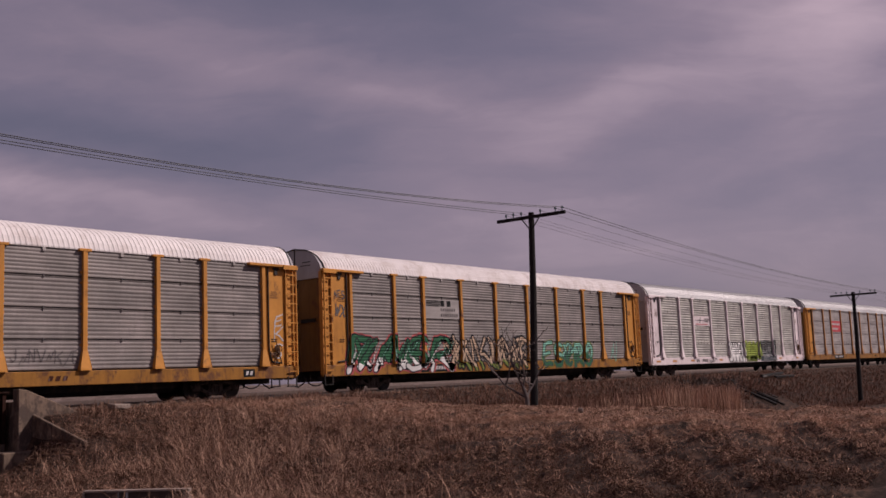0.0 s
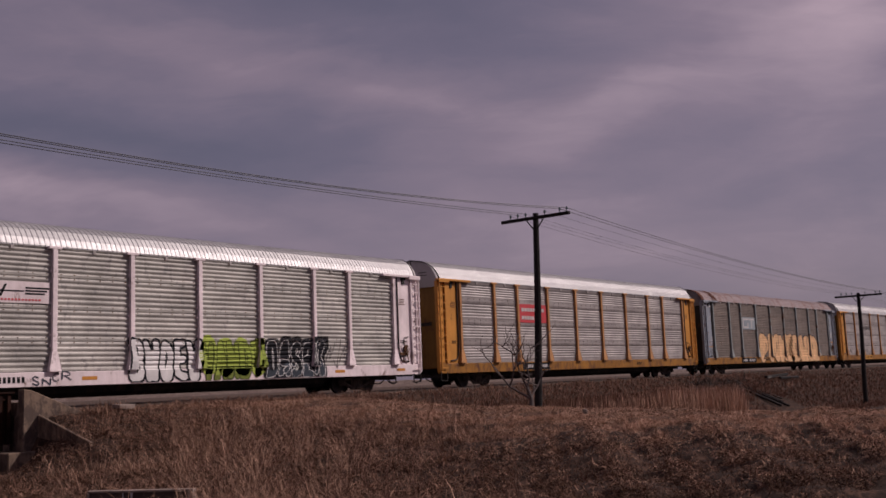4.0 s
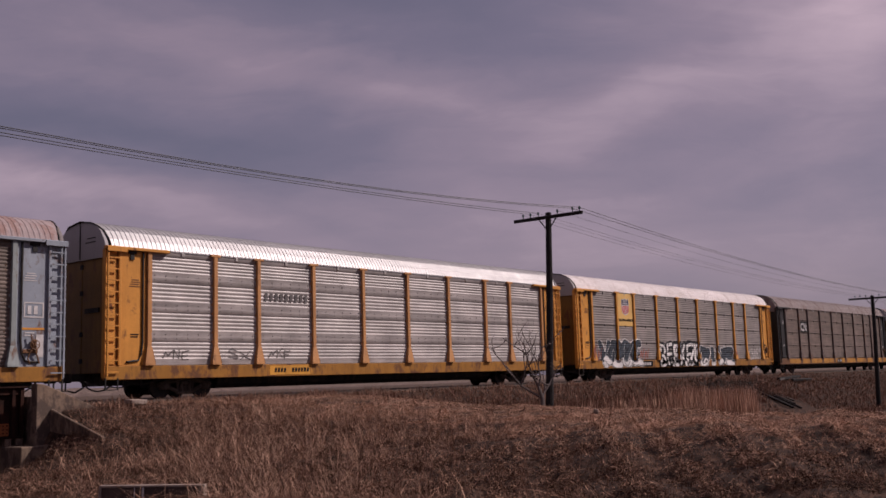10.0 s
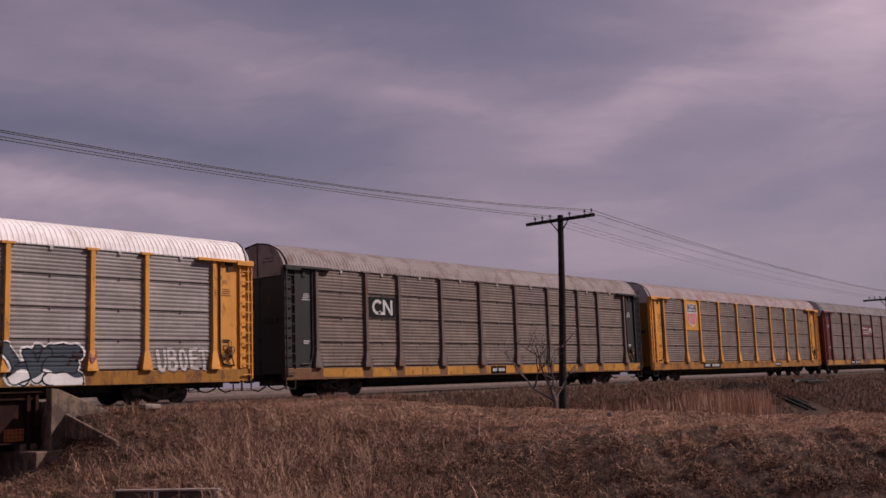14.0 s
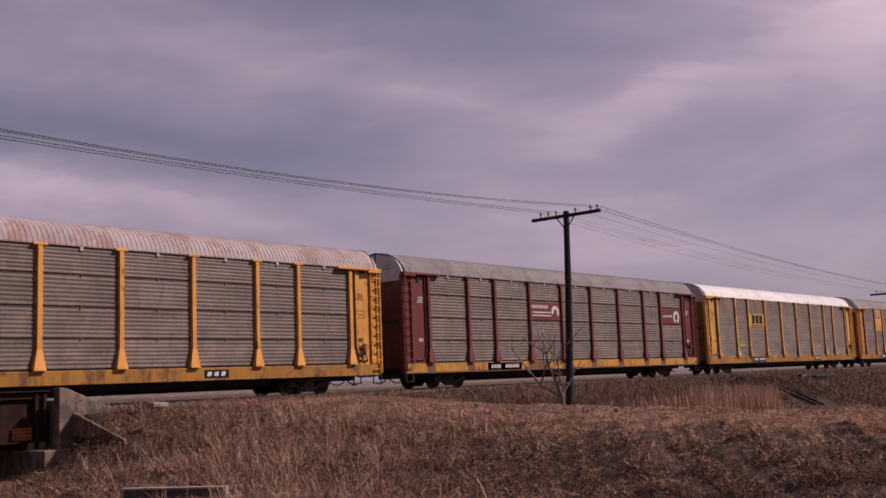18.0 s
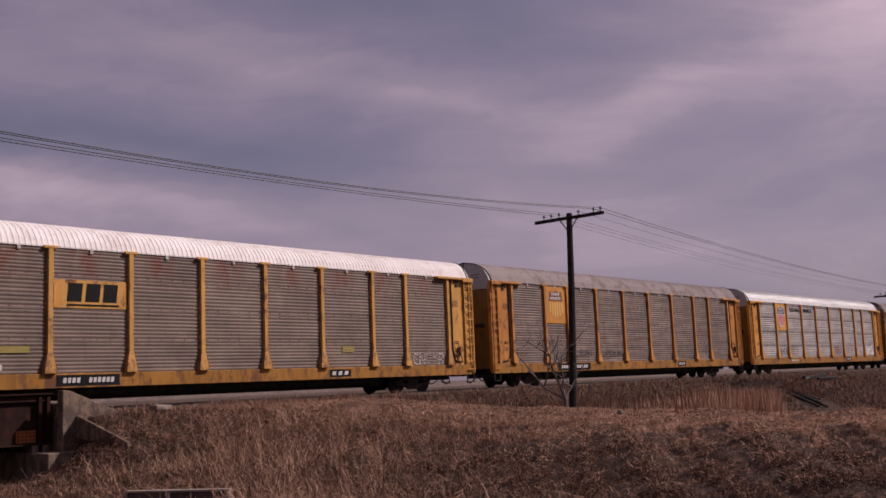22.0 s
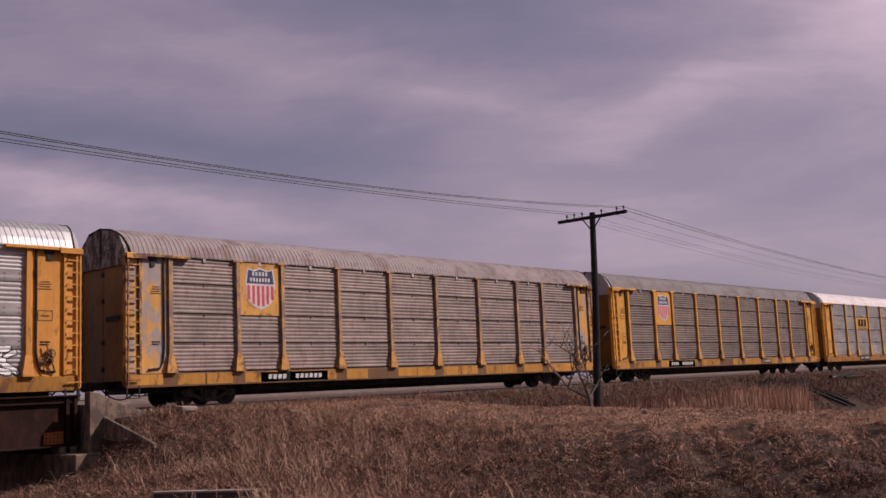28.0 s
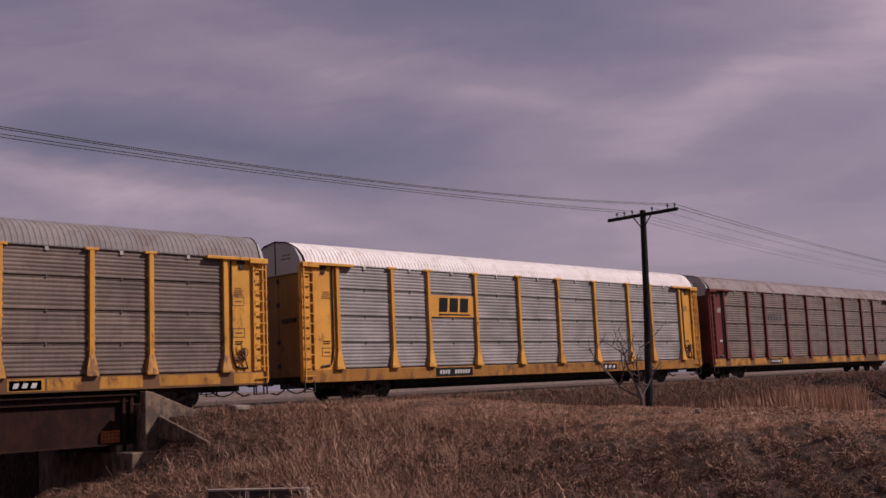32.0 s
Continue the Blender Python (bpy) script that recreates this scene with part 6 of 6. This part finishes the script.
    tall = rng.uniform(1.1, 2.3, len(x)) * np.interp(x, [30, 44, 48, 55], [0.75, 0.8, 1.0, 0.9]) * np.interp(y, [21.5, 24.6], [1.0, 0.55])
    blades("pale_reeds", x, y, tall, rng.uniform(0.022, 0.042, len(x)), 0.09, straw_pale, 18, "tall pale dry reeds in the ditch", None, 0.1)
    x, y, rng = scatter(80000, 27.0, 140.0, 19.0, 29.6, 9, lambda x, y, r: (r < 0.9) & ~((np.abs(x - 61.8 - 0.72 * (y - 24.6)) < 2.2) & (y < 27.6)))
    blades("slope_grass", x, y, rng.uniform(0.15, 0.4, len(x)) * np.interp(y, [26, 28.6, 29.6], [1.0, 0.4, 0.15]), rng.uniform(0.02, 0.04, len(x)), 0.6, reed_mat, 10, "brown grass on the railway embankment", None)


build_grass()


def build_bush(x, y, height, seed, name="sapling"):
    """A bare crooked sapling: trunk and branching twigs."""
    rng = random.Random(seed)
    z = float(ground_z(x, y)) - 0.05
    bush = empty(name, pose(x, y, z))

    def grow(bm, p, way, long, r, level):
        pts, rad = [p], [r]
        for i in range(4):
            way = (way + Vector((rng.gauss(0, 0.22), rng.gauss(0, 0.22), rng.gauss(0.08, 0.15)))).normalized()
            p = p + way * long / 4
            pts.append(p)
            rad.append(r * (1 - 0.55 * (i + 1) / 4))
        add_tube(bm, pts, rad, 6 if level < 2 else 4)
        if level < 4:
            for i in range(3 if level < 2 else 2):
                q = pts[rng.randint(1, 4)]
                side = Vector((rng.gauss(0, 1), rng.gauss(0, 1), rng.gauss(0.5, 0.5))).normalized()
                grow(bm, q, (way * 0.5 + side).normalized(), long * rng.uniform(0.5, 0.8), r * 0.6, level + 1)

    trunk = [Vector((0, 0, -0.1)), Vector((0.02, 0.02, 0.35)), Vector((-0.05, 0.1, 0.7))]
    bm = bmesh.new()
    add_tube(bm, trunk, [0.085, 0.068, 0.055], 8)
    part("trunk", bm, bark, bush)
    limbs = ((1, (-0.75, 0.65, 0.6), 1.15, 0.042), (2, (-0.4, 0.3, 1.0), 1.1, 0.036), (1, (0.55, -0.45, 0.6), 0.8, 0.038), (2, (0.35, -0.1, 0.9), 0.95, 0.032))
    for k, way, long, thick in limbs:
        bm = bmesh.new()
        grow(bm, trunk[k], Vector(way).normalized(), height * 0.42 * long, thick, 1)
        tagged(part("limb", bm, bark, bush), kind="stuff")
    tagged(bush, "bare crooked grey sapling at the foot of the pole", "sapling")


build_bush(27.15, 18.4, 3.3, 4)


def build_timbers():
    """Old timbers and brush dumped on the embankment."""
    rng = random.Random(3)
    spots = [(61.1, 25.0, 6.2, 234, 0.07), (61.7, 24.9, 6.4, 236, 0.065), (62.3, 25.1, 5.8, 231, 0.07), (62.9, 24.9, 3.6, 236, 0.05), (60.6, 25.4, 3.0, 222, 0.05),
             (63.4, 26.6, 2.6, 20, 0.08), (61.4, 27.2, 2.6, -15, 0.08), (59.6, 27.4, 2.4, 8, 0.07), (62.6, 27.0, 1.8, 70, 0.06), (60.9, 26.6, 2.2, 205, 0.05),
             (72.5, 27.7, 5.0, 4, 0.1), (73.6, 27.2, 4.0, 2, 0.08), (70.8, 27.5, 2.6, 11, 0.06)]
    for x, y, long, turn, thick in spots:
        a, t = radians(turn), long / 2
        z0, z1 = (float(ground_z(x + math.cos(a) * s * t, y + math.sin(a) * s * t)) + rng.uniform(0.10, 0.17) for s in (-1, 1))
        m = pose(x, y, (z0 + z1) / 2, rng.uniform(-20, 20), -math.degrees(math.atan2(z1 - z0, long)), turn)
        log = part("old_timber", box(-t, t, -thick * 1.2, thick * 1.2, -thick, thick, 0.015), pole_wood if thick > 0.06 else tie_wood)
        log.matrix_world = m
        tagged(log, "old dark timber dumped on the embankment grass", "timber", group="dumped timbers")
    build_brush(rng)


def build_brush(rng):
    """A tangle of dry stalks and dark twigs over the timbers."""
    for name, count, material, thick, lean, label in (("brush", 44, reed_mat, 1.0, 0.5, "dry reddish brush among dumped timbers"), ("dark_twigs", 30, tie_wood, 1.5, 1.6, "tangle of dark dead twigs on dumped timbers")):
        bm = bmesh.new()
        for k in range(count):
            x, y, height = 57 + rng.uniform(0, 8.5), 24.0 + rng.uniform(0, 3.7), rng.uniform(0.35, 0.95)
            if lean > 1:
                x, y = rng.gauss(61, 2.2), rng.gauss(26.8, 0.45)
            z = float(ground_z(x, y)) - 0.05
            for _ in range(22):
                pts = [Vector((x + rng.gauss(0, 0.35), y + rng.gauss(0, 0.22), z))]
                way = Vector((rng.gauss(0, lean), rng.gauss(0, lean), 1)).normalized()
                for i in range(3):
                    way = (way + Vector((rng.gauss(0, 0.3), rng.gauss(0, 0.3), rng.gauss(-0.1, 0.2)))).normalized()
                    pts.append(pts[-1] + way * height / 3)
                add_tube(bm, pts, [r * thick for r in (0.02, 0.016, 0.012, 0.008)], 4)
        tagged(part(name, bm, material), label, "brush", kind="stuff")


build_timbers()


def motions():
    times = [0, 2, 4, 6, 8, 10, 12, 14, 16, 18, 20, 22, 24, 26, 28, 30, 32]
    start = dict(zip(train, START))
    for car in train:
        walk(car, [(t, pose(start[car] + HALF - gone(t), TRACK, 0)) for t in times])
    # wheels roll without slip while their car is near
    for wheel, car, x in WHEELS:
        place = start[car] + HALF + x
        rows = [(0.0, pose(x, 0, RAIL + 0.42))]
        lo, hi = max(0.0, (place - 75) / 12.7), min(32.0, (place - 12) / 12.5)
        for k in range(1 + int(lo * FPS), 1 + int(hi * FPS)):
            t = k / FPS
            rows.append((t, pose(x, 0, RAIL + 0.42, 0, -math.degrees((gone(t) - gone(int(lo * FPS) / FPS)) / 0.42), 0)))
        if rows[-1][0] < 32.0:
            rows.append((32.0, rows[-1][1]))
        walk(wheel, rows)


motions()
